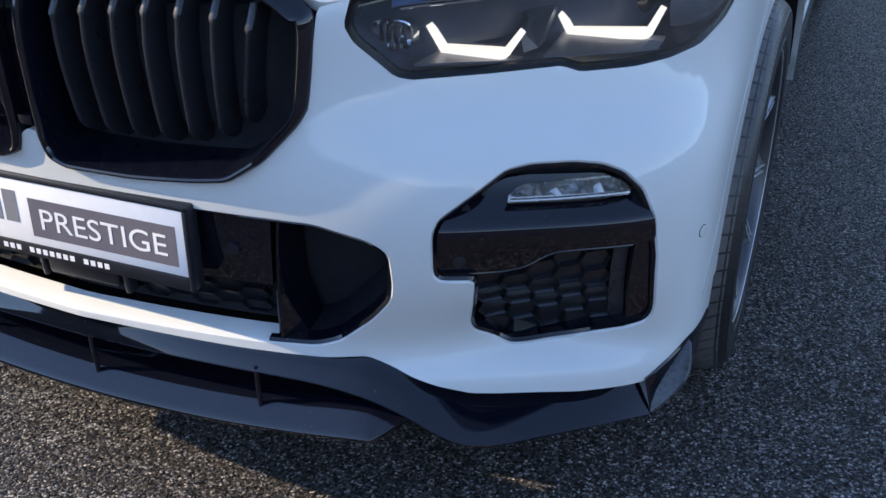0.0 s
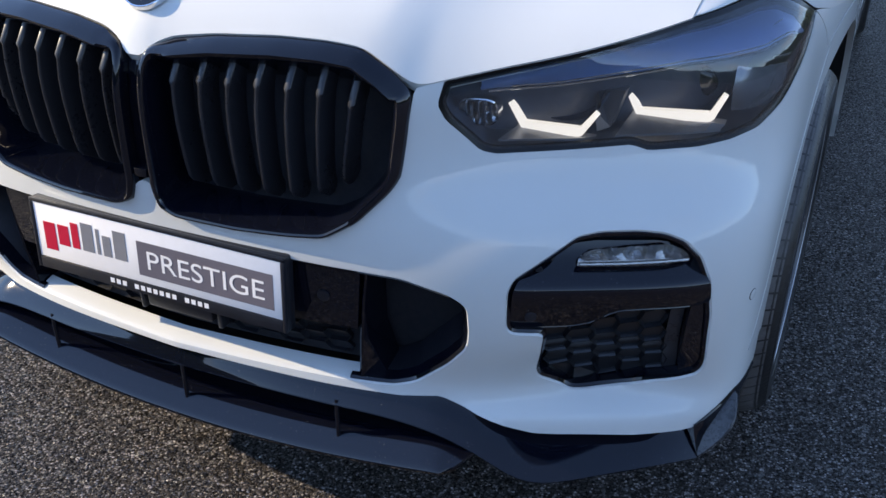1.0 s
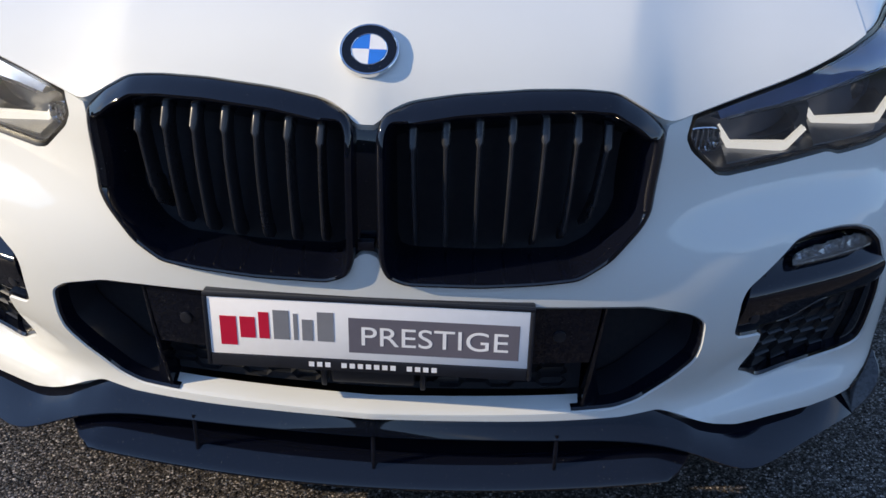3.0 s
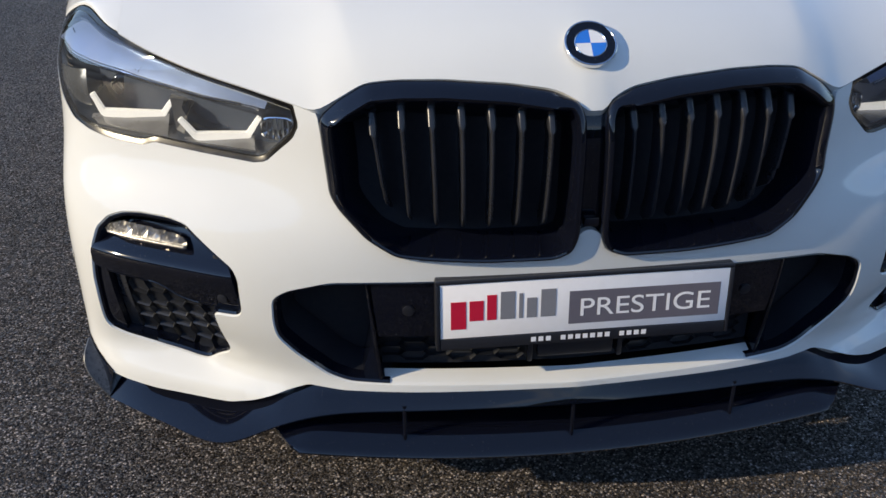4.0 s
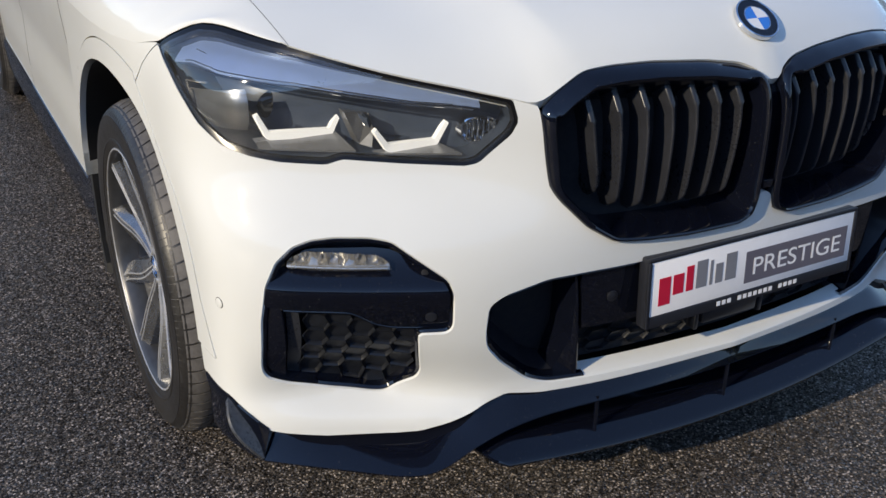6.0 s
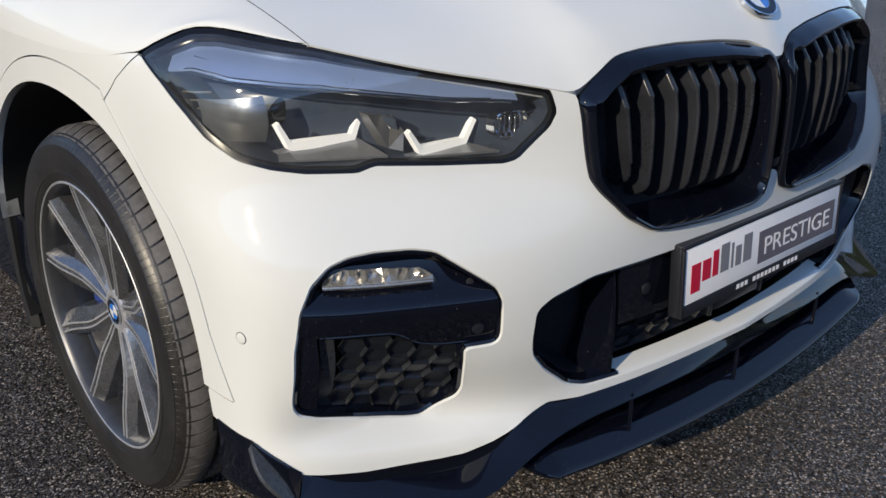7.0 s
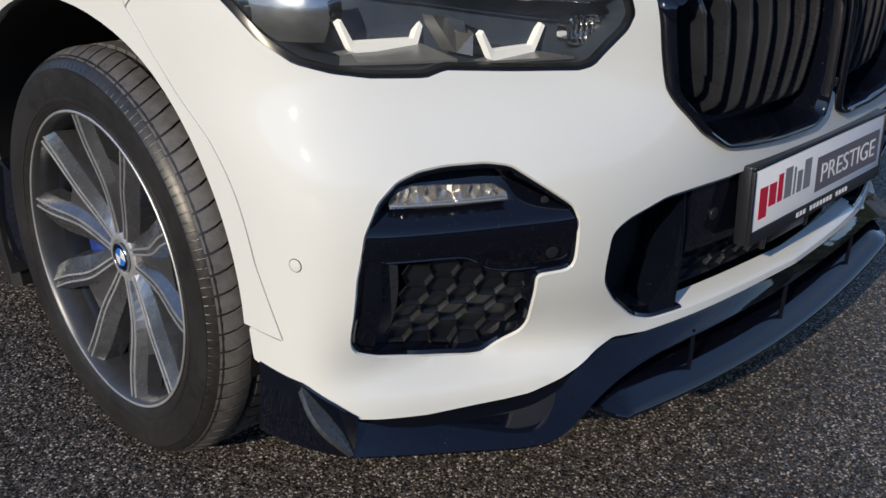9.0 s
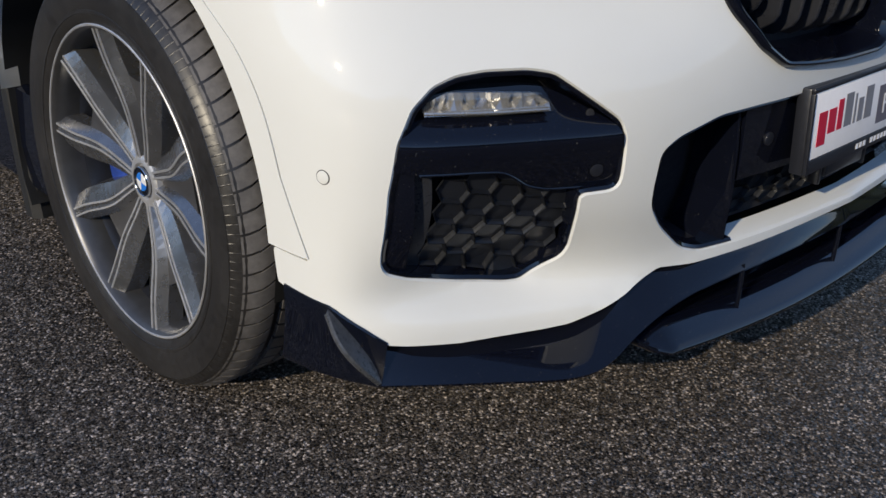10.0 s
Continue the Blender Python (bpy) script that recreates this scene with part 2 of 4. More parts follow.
def box(name, lo, hi, mat, parent, label="", bevel=0.002, turn=None):
    bm = bmesh.new()
    bmesh.ops.create_cube(bm, size=1)
    for v in bm.verts:
        v.co = Vector([lo[i] + (v.co[i] + 0.5) * (hi[i] - lo[i]) for i in range(3)])
    if bevel:
        bmesh.ops.bevel(bm, geom=bm.edges[:], offset=bevel, segments=2, affect="EDGES", profile=0.5)
    if turn:
        bm.transform(turn)
    return from_bm(name, bm, mat, parent, label)


def disc(name, centre, axis, r, thick, mat, parent, label="", n=40, bevel=0.0):
    bm = bmesh.new()
    bmesh.ops.create_cone(bm, cap_ends=True, segments=n, radius1=r, radius2=r, depth=thick)
    if bevel:
        bmesh.ops.bevel(bm, geom=[e for e in bm.edges if len(e.link_faces) == 2 and e.calc_face_angle() > 1], offset=bevel, segments=2, affect="EDGES", profile=0.5)
    bm.transform(Matrix.Translation(centre) @ Vector(axis).to_track_quat("Z", "Y").to_matrix().to_4x4())
    return from_bm(name, bm, mat, parent, label)


def grid_faces(rows, cols, closed=False, first=0, flip=False):
    out = []
    for i in range(rows - 1):
        for j in range(cols if closed else cols - 1):
            a, b = first + i * cols + j, first + i * cols + (j + 1) % cols
            f = (a, b, b + cols, a + cols)
            out.append(f[::-1] if flip else f)
    return out


def loft(name, rings, mat, parent, label="", closed=False, flip=False, cap=False, smooth=True):
    rows, cols = len(rings), len(rings[0])
    faces = grid_faces(rows, cols, closed, 0, flip)
    if cap:
        faces += [list(range(cols)), list(range((rows - 1) * cols, rows * cols))[::-1]]
    return part(name, [p for r in rings for p in r], faces, mat, parent, label, smooth)


# ---- the form of the car: nose towards -y, middle at x = 0 ----
def spline(ts, vals):
    """Natural cubic through vals at ts."""
    ts, v = np.asarray(ts, float), np.asarray(vals, float)
    n, h = len(ts), np.diff(ts)
    a, b = np.eye(n), np.zeros((n,) + v.shape[1:])
    for i in range(1, n - 1):
        a[i, i - 1:i + 2] = h[i - 1], 2 * (h[i - 1] + h[i]), h[i]
        b[i] = 6 * ((v[i + 1] - v[i]) / h[i] - (v[i] - v[i - 1]) / h[i - 1])
    m = np.linalg.solve(a, b)

    def f(t):
        t = np.asarray(t, float)
        i = np.clip(np.searchsorted(ts, t) - 1, 0, n - 2)
        hh, p, q = h[i], (ts[i + 1] - t) / h[i], (t - ts[i]) / h[i]
        if v.ndim > 1:
            hh, p, q = hh[..., None], p[..., None], q[..., None]
        return p * v[i] + q * v[i + 1] + ((p**3 - p) * m[i] + (q**3 - q) * m[i + 1]) * hh**2 / 6
    return f


KN = range(12)
# plan of the bumper and flank at bumper height, from the middle round the corner
PLAN = spline(KN, [(0, .018), (.30, .032), (.55, .078), (.692, .136), (.816, .199), (.899, .255), (.946, .321), (.962, .417), (.969, .55), (.981, .70), (.996, .95), (.999, 1.3)])
# how far the plan is swept back higher up
SWEEP = spline(KN, [0, .012, .075, .088, .095, .11, .135, .15, .10, .05, 0, 0])
RISE = spline([.2, .35, .50, .60, .68, .74, .80, .88, .96, 1.05], [0, 0, 0, .04, .3, .7, .92, .97, 1.1, 1.3])
# hollow under the bumper's brow
DIP = spline(KN, [.1, .3, .55, 1.0, .82, .40, .07, 0, 0, 0, 0, 0])
LOW = spline([.2, .27, .305, .319, .327, .338, .351, .39, .46, .52, .7, 1.1], [.01, .012, .0155, .0195, .0265, .044, .056, .052, .015, 0, 0, 0])
# the bonnet's nose leans back above the grille
NOSE = spline(KN, [1.0, 1.0, .25, .0, 0, 0, 0, 0, 0, 0, 0, 0])
LEAN_BACK = spline([.2, .60, .70, .80, .86, .90, .94, .98, 1.05], [0, 0, 0, .002, .010, .028, .055, .09, .17])
# above the lamps the corner leans inwards to the shoulder
TUCK = spline(KN, [0, 0, .05, .30, .56, .95, 1.0, .95, .5, .15, 0, 0])
TUCK_Z = spline([.2, .70, .80, .86, .90, .928, .95, .972, 1.05], [0, 0, 0, .004, .012, .025, .048, .078, .16])
_k = np.linspace(0, 11, 2201)
_p = PLAN(_k)
_arc = np.r_[0, np.cumsum(np.linalg.norm(np.diff(_p, axis=0), axis=1))]


def arc_of(k):
    return np.interp(k, _k, _arc)


def skin(a, z):
    """The body's outer face at the arc length a from the middle (minus: the car's right) and the height z."""
    a, z = np.asarray(a, float), np.asarray(z, float)
    k = np.interp(abs(a), _arc, _k)
    p = PLAN(k)
    x = np.where(a < 0, -p[..., 0], p[..., 0])
    lean = TUCK(k) * TUCK_Z(z)
    x = x - np.sign(x) * .6 * lean
    return np.stack([x, p[..., 1] + .8 * lean + SWEEP(k) * RISE(z) + DIP(k) * LOW(z) + NOSE(k) * LEAN_BACK(z), z + 0 * x], -1)


def skin_out(a, z):
    """The outward normal."""
    e = 2e-3
    u = skin(np.asarray(a) + e, z) - skin(np.asarray(a) - e, z)
    w = skin(a, np.asarray(z) + e) - skin(a, np.asarray(z) - e)
    n = np.cross(u, w)
    return n / np.linalg.norm(n, axis=-1, keepdims=True)


def on_skin(loop, depth=0.0, inset=0.0, side=1):
    """Places of a loop of (arc, height) that lies depth behind the skin."""
    loop = np.asarray(loop, float) * (side, 1)
    if inset:
        loop = shrink(loop, inset)
    return skin(loop[:, 0], loop[:, 1]) - np.asarray(depth).reshape(-1, 1) * skin_out(loop[:, 0], loop[:, 1])


BONNET_Z = spline([0, .03, .06, .1, .2, .4, .8, 1.4], [.83, .884, .937, .98, 1.03, 1.085, 1.145, 1.195])


def bonnet(x, y):
    dome = 0.010 * np.exp(-((abs(x) - 0.40 - 0.06 * y) / 0.10)**2) * np.clip((y - .2) * 3, 0, 1)
    # beyond the crease from the grille's corner the sheet falls away
    crease = .365 + .16 * np.clip(y, 0, 1.4)
    u = np.clip((abs(x) - crease) / (.81 - crease), 0, 1.2)
    fall = .085 * u * np.clip(1 - u, 0, 1)**2
    return BONNET_Z(np.maximum(y - .19 * abs(x)**1.4, 0)) - .10 * x * x + dome - fall * np.clip(y * 8, 0, 1)


def kz(points):
    """Outline points given as (station, height) to (arc, height)."""
    return np.array([(arc_of(k), z) for k, z in points])


def rounded(points, r, n=5, closed=True):
    """The polygon with its corners rounded to about r."""
    p = np.asarray(points, float)
    out = []
    for i in range(len(p)):
        if not closed and i in (0, len(p) - 1):
            out.append(p[i])
            continue
        a, b, c = p[i - 1], p[i], p[(i + 1) % len(p)]
        la, lc = np.linalg.norm(a - b), np.linalg.norm(c - b)
        s, e = b + (a - b) * min(r, .45 * la) / la, b + (c - b) * min(r, .45 * lc) / lc
        for t in np.linspace(0, 1, n):
            out.append((1 - t)**2 * s + 2 * t * (1 - t) * b + t * t * e)
    return np.array(out)


def spaced(loop, step, closed=True):
    """The loop with points at even steps."""
    p = np.asarray(loop, float)
    q = np.vstack([p, p[:1]]) if closed else p
    s = np.r_[0, np.cumsum(np.linalg.norm(np.diff(q, axis=0), axis=1))]
    n = max(int(round(s[-1] / step)), 3)
    at = np.linspace(0, s[-1], n + 1)
    at = at[:-1] if closed else at
    return np.stack([np.interp(at, s, q[:, j]) for j in range(q.shape[1])], 1)


def turned(loop):
    """Anticlockwise."""
    x, y = loop[:, 0], loop[:, 1]
    return loop if np.dot(x, np.roll(y, -1)) - np.dot(y, np.roll(x, -1)) > 0 else loop[::-1]


def shrink(loop, by):
    """The anticlockwise loop moved inwards."""
    t = np.roll(loop, -1, 0) - np.roll(loop, 1, 0)
    t /= np.linalg.norm(t, axis=1, keepdims=True) + 1e-12
    area = np.dot(loop[:, 0], np.roll(loop[:, 1], -1)) - np.dot(loop[:, 1], np.roll(loop[:, 0], -1))
    return loop + np.sign(area) * by * np.stack([-t[:, 1], t[:, 0]], 1)


def inside(pts, loop):
    hit = np.zeros(len(pts), bool)
    x, y = pts[:, 0], pts[:, 1]
    for (x0, y0), (x1, y1) in zip(loop, np.roll(loop, -1, 0)):
        if y0 != y1:
            hit ^= ((y0 > y) != (y1 > y)) & (x < (x1 - x0) * (y - y0) / (y1 - y0) + x0)
    return hit


def sheet(outer, holes, step):
    """Triangles over a plane region: points and faces."""
    from mathutils.geometry import delaunay_2d_cdt
    loops = [spaced(turned(np.asarray(outer)), step * .6)] + [spaced(turned(np.asarray(h)), step * .5) for h in holes]
    lo, hi = loops[0].min(0), loops[0].max(0)
    gx, gy = np.meshgrid(np.arange(lo[0], hi[0], step), np.arange(lo[1], hi[1], step * .866))
    gx = gx + (np.arange(gx.shape[0]) % 2)[:, None] * step / 2
    g = np.stack([gx.ravel(), gy.ravel()], 1)
    keep = inside(g, loops[0])
    for h in loops[1:]:
        keep &= ~inside(g, h)
    rim = np.vstack(loops)
    g = g[keep]
    near = np.array([np.min((rim[:, 0] - p[0])**2 + (rim[:, 1] - p[1])**2) for p in g]) if len(g) else np.zeros(0)
    g = g[near > (.45 * step)**2]
    pts, edges, n = [], [], 0
    for l in loops:
        pts += list(l)
        edges += [(n + i, n + (i + 1) % len(l)) for i in range(len(l))]
        n += len(l)
    v, _, f, *_ = delaunay_2d_cdt([Vector(p) for p in pts + list(g)], edges, [], 0, 1e-7)
    v = np.array([(p.x, p.y) for p in v])
    f = np.array([t for t in f if len(t) == 3])
    mid = v[f].mean(1)
    ok = inside(mid, loops[0])
    for h in loops[1:]:
        ok &= ~inside(mid, h)
    return v, f[ok], loops


def shell(name, outer, holes, mat, parent, label="", step=0.016, depth=0.0, lip=0.02, place=None, edge=0.003):
    """A body panel over a region of the skin, with its edges turned in."""
    put = place or (lambda q, d, m=0.0: skin(q[:, 0], q[:, 1]) - (depth + d) * skin_out(q[:, 0], q[:, 1]))
    v, f, loops = sheet(outer, holes, step)
    verts, faces = list(put(v, 0.0)), [tuple(t) for t in f]
    for n, l in enumerate(loops):
        into = -edge if n else edge * .0
        ring0, ring1, ring2 = put(l, 0.0), put(shrink(l, -into if n == 0 else edge * .8), edge), put(shrink(l, edge * .8 if n else 0), edge + lip)
        c = len(l)
        at = len(verts)
        verts += list(ring0) + list(ring1) + list(ring2)
        faces += grid_faces(3, c, True, at, flip=bool(n == 0))
    return part(name, verts, faces, mat, parent, label)


def mirrored(points):
    """A half outline from the middle outwards, completed on the other side (open chain from one side to the other)."""
    p = np.asarray(points, float)
    return np.vstack([p[::-1] * (-1, 1), p[1:] if abs(p[0, 0]) < 1e-9 else p])


# ---- the ground ----
road_bm = bmesh.new()
bmesh.ops.create_grid(road_bm, x_segments=1, y_segments=1, size=900)
ground = from_bm("ground", road_bm, ROAD, None, smooth=False)
tagged(ground, "dark grey coarse asphalt of a car yard", "ground", kind="structure")

# hedge and trees round the yard, far off
verts, cols = [], 720
for j, (r, q) in enumerate(((46, 0), (45.5, .35), (45, .7), (46, 1.0))):
    for i in range(cols):
        t = 2 * math.pi * i / cols
        c = Vector((math.cos(t), math.sin(t), 0))
        h = 6.2 + 2.4 * noise.noise(c * 3) + 1.3 * noise.noise(c * 11) + .6 * noise.noise(c * 60)
        h += 6.0 * max(0, -.55 * c.x - .83 * c.y)**2
        w = 1.6 * noise.noise(Vector((c.x * 40, c.y * 40, q * 6)))
        verts.append((c.x * (r + w), c.y * (r + w), max(h, 3.0) * q))
part("backdrop", verts, grid_faces(4, cols, True), plain("far_foliage", (0.035, 0.05, 0.022), 0.9, spread=0.6, scale=1.2), None, "dark hedge and trees far round the yard", kind="structure")

car = new("car")
tagged(car, "white sport utility car with gloss black front trim, parked on asphalt", "car")
SIDES = (-1, 1)


def half_loop(points):
    """A half outline from the middle out and back to the middle, completed to a loop."""
    p = np.asarray(points, float)
    return np.vstack([p, (p[::-1] * (-1, 1))[1:-1]])


# outlines as (station, height)
KIDNEY_LOW = [(1.54, .83), (1.51, .745), (1.46, .723), (1.29, .674), (1.11, .643), (.91, .637), (.59, .631), (.20, .631), (.095, .644), (.06, .676)]
KIDNEY_TOP = [(.055, .880), (.085, .902), (.22, .919), (.45, .929), (.80, .935), (1.05, .934), (1.25, .928), (1.42, .902), (1.55, .873)]
LAMP_LOW = [(6.87, .928), (6.41, .896), (5.97, .86), (5.63, .829), (5.13, .80), (4.63, .789), (4.18, .783), (3.6, .781), (3.41, .790), (2.71, .784), (2.08, .780), (1.97, .785), (1.74, .832), (1.69, .855), (1.72, .889)]
LAMP_TOP = [(2.1, .907), (2.95, .932), (3.95, .962), (4.69, .970), (5.33, .975), (5.77, .972), (6.32, .952)]
CREASE = [(6.35, .407), (6.62, .46), (6.87, .515), (7.08, .60), (7.3, .68), (7.65, .755), (8.05, .803), (8.40, .838)]
FOG = [(4.93, .410), (4.96, .43), (4.95, .518), (4.82, .585), (4.58, .628), (4.28, .654), (4.0, .666), (3.7, .671), (3.3, .671), (3.06, .665), (2.9, .648), (2.44, .600), (2.39, .58), (2.38, .512), (2.43, .503), (2.80, .501), (2.735, .452), (2.645, .405), (2.668, .388), (3.03, .356), (3.2, .356), (3.72, .366), (4.41, .383), (4.80, .396)]
INTAKE = [(0, .594), (.87, .594), (1.26, .592), (1.55, .589), (1.88, .568), (2.02, .549), (2.03, .495), (2.0, .462), (1.84, .421), (1.6, .373), (1.45, .360), (1.2, .358), (.6, .358), (0, .358)]
BOTTOM = [(0, .347), (1.0, .344), (1.5, .344), (1.76, .350), (1.98, .334), (2.36, .308), (2.7, .293), (3.0, .289), (3.9, .285), (4.6, .289), (4.95, .292), (5.31, .306), (5.93, .338), (6.78, .347)]

fog_loop = spaced(shrink(turned(rounded(kz(FOG), .007)), -.004), .008)
intake_loop = spaced(rounded(half_loop(kz(INTAKE)), .014), .008)
lamp_loop = spaced(rounded(kz(LAMP_LOW + LAMP_TOP), .009), .008)
kidney_loop = spaced(rounded(kz(KIDNEY_LOW + KIDNEY_TOP), .012), .008)

bumper_half = kz(BOTTOM + [(7.02, .352), (7.08, .4045), (6.38, .4045)] + CREASE + [(7.85, .881)] + LAMP_LOW + [(1.56, .878)] + KIDNEY_LOW + [(0, .685)])
shell("bumper", half_loop(bumper_half), [intake_loop, fog_loop, fog_loop * (-1, 1)], WHITE, car, "pearl white painted front bumper")

# ---- bonnet ----
HOOD_EDGE = [(0, .890), (.06, .890), (.085, .905), (.20, .922), (.45, .932), (.80, .938), (1.05, .937), (1.25, .931), (1.42, .905), (1.56, .883), (1.72, .893), (2.1, .911), (2.95, .936), (3.95, .9655)]
edge_2d = spaced(rounded(kz(HOOD_EDGE), .02, closed=False), .012, closed=False)
edge_3d = skin(edge_2d[:, 0], edge_2d[:, 1])


def shut_x(y):
    """Half width of the bonnet at its shut line."""
    return .794 + .010 * min(1, max(0, y - .32) / .2) - .03 * max(0, y - .5)


def hood_row(foot, top_y):
    """From the leading edge back over the dome."""
    out = []
    gap = foot[2] - bonnet(foot[0], foot[1])
    fade = float(np.interp(foot[0], [.34, .50], [.035, .10]))
    for r in np.linspace(0, 1, 40)**1.25:
        y = foot[1] + (top_y - foot[1]) * r
        x = foot[0] * shut_x(y) / edge_3d[-1, 0]
        out.append((x, y, bonnet(x, y) + gap * math.exp(-(y - foot[1]) / fade)))
    return out


half_rows = [hood_row(p, 1.35) for p in edge_3d]
rows = [[(-x, y, z) for x, y, z in r] for r in half_rows[:0:-1]] + half_rows
under = [[(r[0][0] * .995, r[0][1] + .012, r[0][2] - .018)] + r for r in rows]
hood = loft("bonnet", under, WHITE, car, "pearl white bonnet with raised shoulders", flip=True)

# ---- badge on the bonnet's nose ----
badge = new("badge")
badge.parent = car
by = .102
rise_at = (float(bonnet(0., by + .03)) - float(bonnet(0., by - .03))) / .06
slope = Matrix.Translation((0, by, float(bonnet(0., by)) + .001)) @ Matrix.Rotation(math.atan(rise_at), 4, "X")


def ring_mesh(name, r0, r1, z0, z1, mat, parent, n=64, a0=0.0, a1=2 * math.pi, place=Matrix.Identity(4)):
    full = abs(a1 - a0 - 2 * math.pi) < 1e-6
    ts = np.linspace(a0, a1, n, endpoint=not full)
    rings = []
    for t in ts:
        c, s = math.cos(t), math.sin(t)
        rings.append([place @ Vector((r * c, r * s, z)) for r, z in ((r0, z0), (r0, z1 - .0004), (r0 + .0004, z1), (r1 - .0006, z1), (r1, z1 - .0006), (r1, z0))])
    if full:
        rings.append(rings[0])
    return loft(name, rings, mat, parent, flip=True)


def roundel(place, size, parent):
    ring_mesh("badge_rim", .0385 * size, .0415 * size, -.004 * size, .004 * size, CHROME, parent, place=place)
    ring_mesh("badge_ring", .0255 * size, .0385 * size, -.004 * size, .003 * size, BLACK, parent, place=place)
    ring_mesh("inner_rim", .0243 * size, .0258 * size, -.004 * size, .0038 * size, CHROME, parent, place=place)
    for q in range(4):
        ring_mesh("quarter", .0002, .0243 * size, -.004 * size, .0032 * size, (BADGEWHITE, BADGEBLUE)[q % 2], parent, 14, q * math.pi / 2, (q + 1) * math.pi / 2, place)


roundel(slope, 1.06, badge)

# ---- front wings: arch side, shoulder ----
HUB = (0.845, 0.372)
ARCH = (0.878, 0.386)


def arch_chain(r, z_lo, back_lo, n=40, mid=HUB):
    """Points (arc, height) of the wheel arch from its front foot over the top to its rear foot."""
    cy, cz = mid
    t0, t1 = math.pi - math.asin(max(-1, (z_lo - cz) / r)), math.asin((back_lo - cz) / r)
    out = []
    for t in np.linspace(t0, t1, n):
        y, z = cy + r * math.cos(t), cz + r * math.sin(t)
        ks = np.linspace(6, 11, 800)
        ys = skin(arc_of(ks), z)[:, 1]
        out.append((arc_of(np.interp(y, ys, ks)), z))
    return np.array(out)


TOPLINE = [(8.0, .915), (9.2, .904), (10.2, .900), (11.0, .900)]
for s in SIDES:
    arch = arch_chain(.442, .4065, .44, mid=ARCH)
    outer = arch_chain(.506, .845, .44)
    outer = np.array([p for p in outer if p[0] > arc_of(8.46)])
    crease = kz(CREASE) + (.0022, .001)
    fold = np.vstack([crease, outer])
    moulding = np.vstack([arch, fold[::-1]])
    wing = np.vstack([outer + (.001, .0028), [(arc_of(11.0), .445)], kz(TOPLINE[::-1]), kz([(6.885, .9296), (7.865, .8823), (8.415, .8405)])])
    fender = shell("front_wing", wing * (s, 1), [], WHITE, car, "white front wing", step=.018)
    flare = lambda q, d, m=0.0: skin(q[:, 0], q[:, 1]) - (d - .0012) * skin_out(q[:, 0], q[:, 1])
    shell("arch_moulding", moulding * (s, 1), [], WHITE, fender, "white wheel arch moulding", step=.014, place=flare, lip=.035, edge=.004)
    # shoulder from the lamp's upper edge and the flank in to the bonnet's shut line
    low = [(k, z) for k, z in [(3.97, .9635), (4.69, .9725), (5.33, .9775), (5.77, .9745), (6.32, .9545), (6.87, .9315)]] + TOPLINE
    low_2d = spaced(rounded(kz(low), .02, closed=False), .02, closed=False)
    q = skin(low_2d[:, 0], low_2d[:, 1])
    t = np.linspace(0, 1, len(q))
    start = edge_3d[-1]
    lift_ = float(start[2] - bonnet(start[0], start[1]))
    py = start[1] + .002 + (1.348 - start[1]) * t**1.15
    rings = []
    for i in range(len(q)):
        y = py[i]
        px = shut_x(y) + .0004
        p = np.array((px, y, float(bonnet(px, y)) + lift_ * math.exp(-(y - start[1]) / .10) - .001))
        e = .01
        tp = np.array((1.0, .0, (float(bonnet(px + e, y)) - float(bonnet(px - e, y))) / (2 * e)))
        span = np.linalg.norm(p - q[i])
        up = np.array((-.10, .06, 1.0)) * span * float(np.interp(low_2d[i, 0], arc_of([5.0, 6.2, 7.2, 8.5]), [.34, .42, .72, .9]))
        ring = []
        for r in np.linspace(0, 1, 16):
            h00, h10, h01, h11 = 2 * r**3 - 3 * r**2 + 1, r**3 - 2 * r**2 + r, -2 * r**3 + 3 * r**2, r**3 - r**2
            v = h00 * q[i] + h10 * up + h01 * p + h11 * (-tp) * span * .8
            ring.append((s * v[0], v[1], v[2]))
        ring.append((s * (p[0] - .001), p[1], p[2] - .02))
        rings.append(ring)
    loft("shoulder", rings, WHITE, fender, flip=s > 0)
    # wheel-arch liner
    lin = []
    for a, z in arch_chain(.438, .30, .20, 30, mid=ARCH):
        p = skin(a, z)
        n = np.array((0, HUB[0] - p[1], HUB[1] - z))
        lin.append([(s * (p[0] - .012), p[1], z), (s * .62, p[1] - n[1] * .02, z), (s * .60, p[1] + n[1] * .5, z + n[2] * .4)])
    loft("arch_liner", lin, MATT, fender, "matt black wheel arch liner")


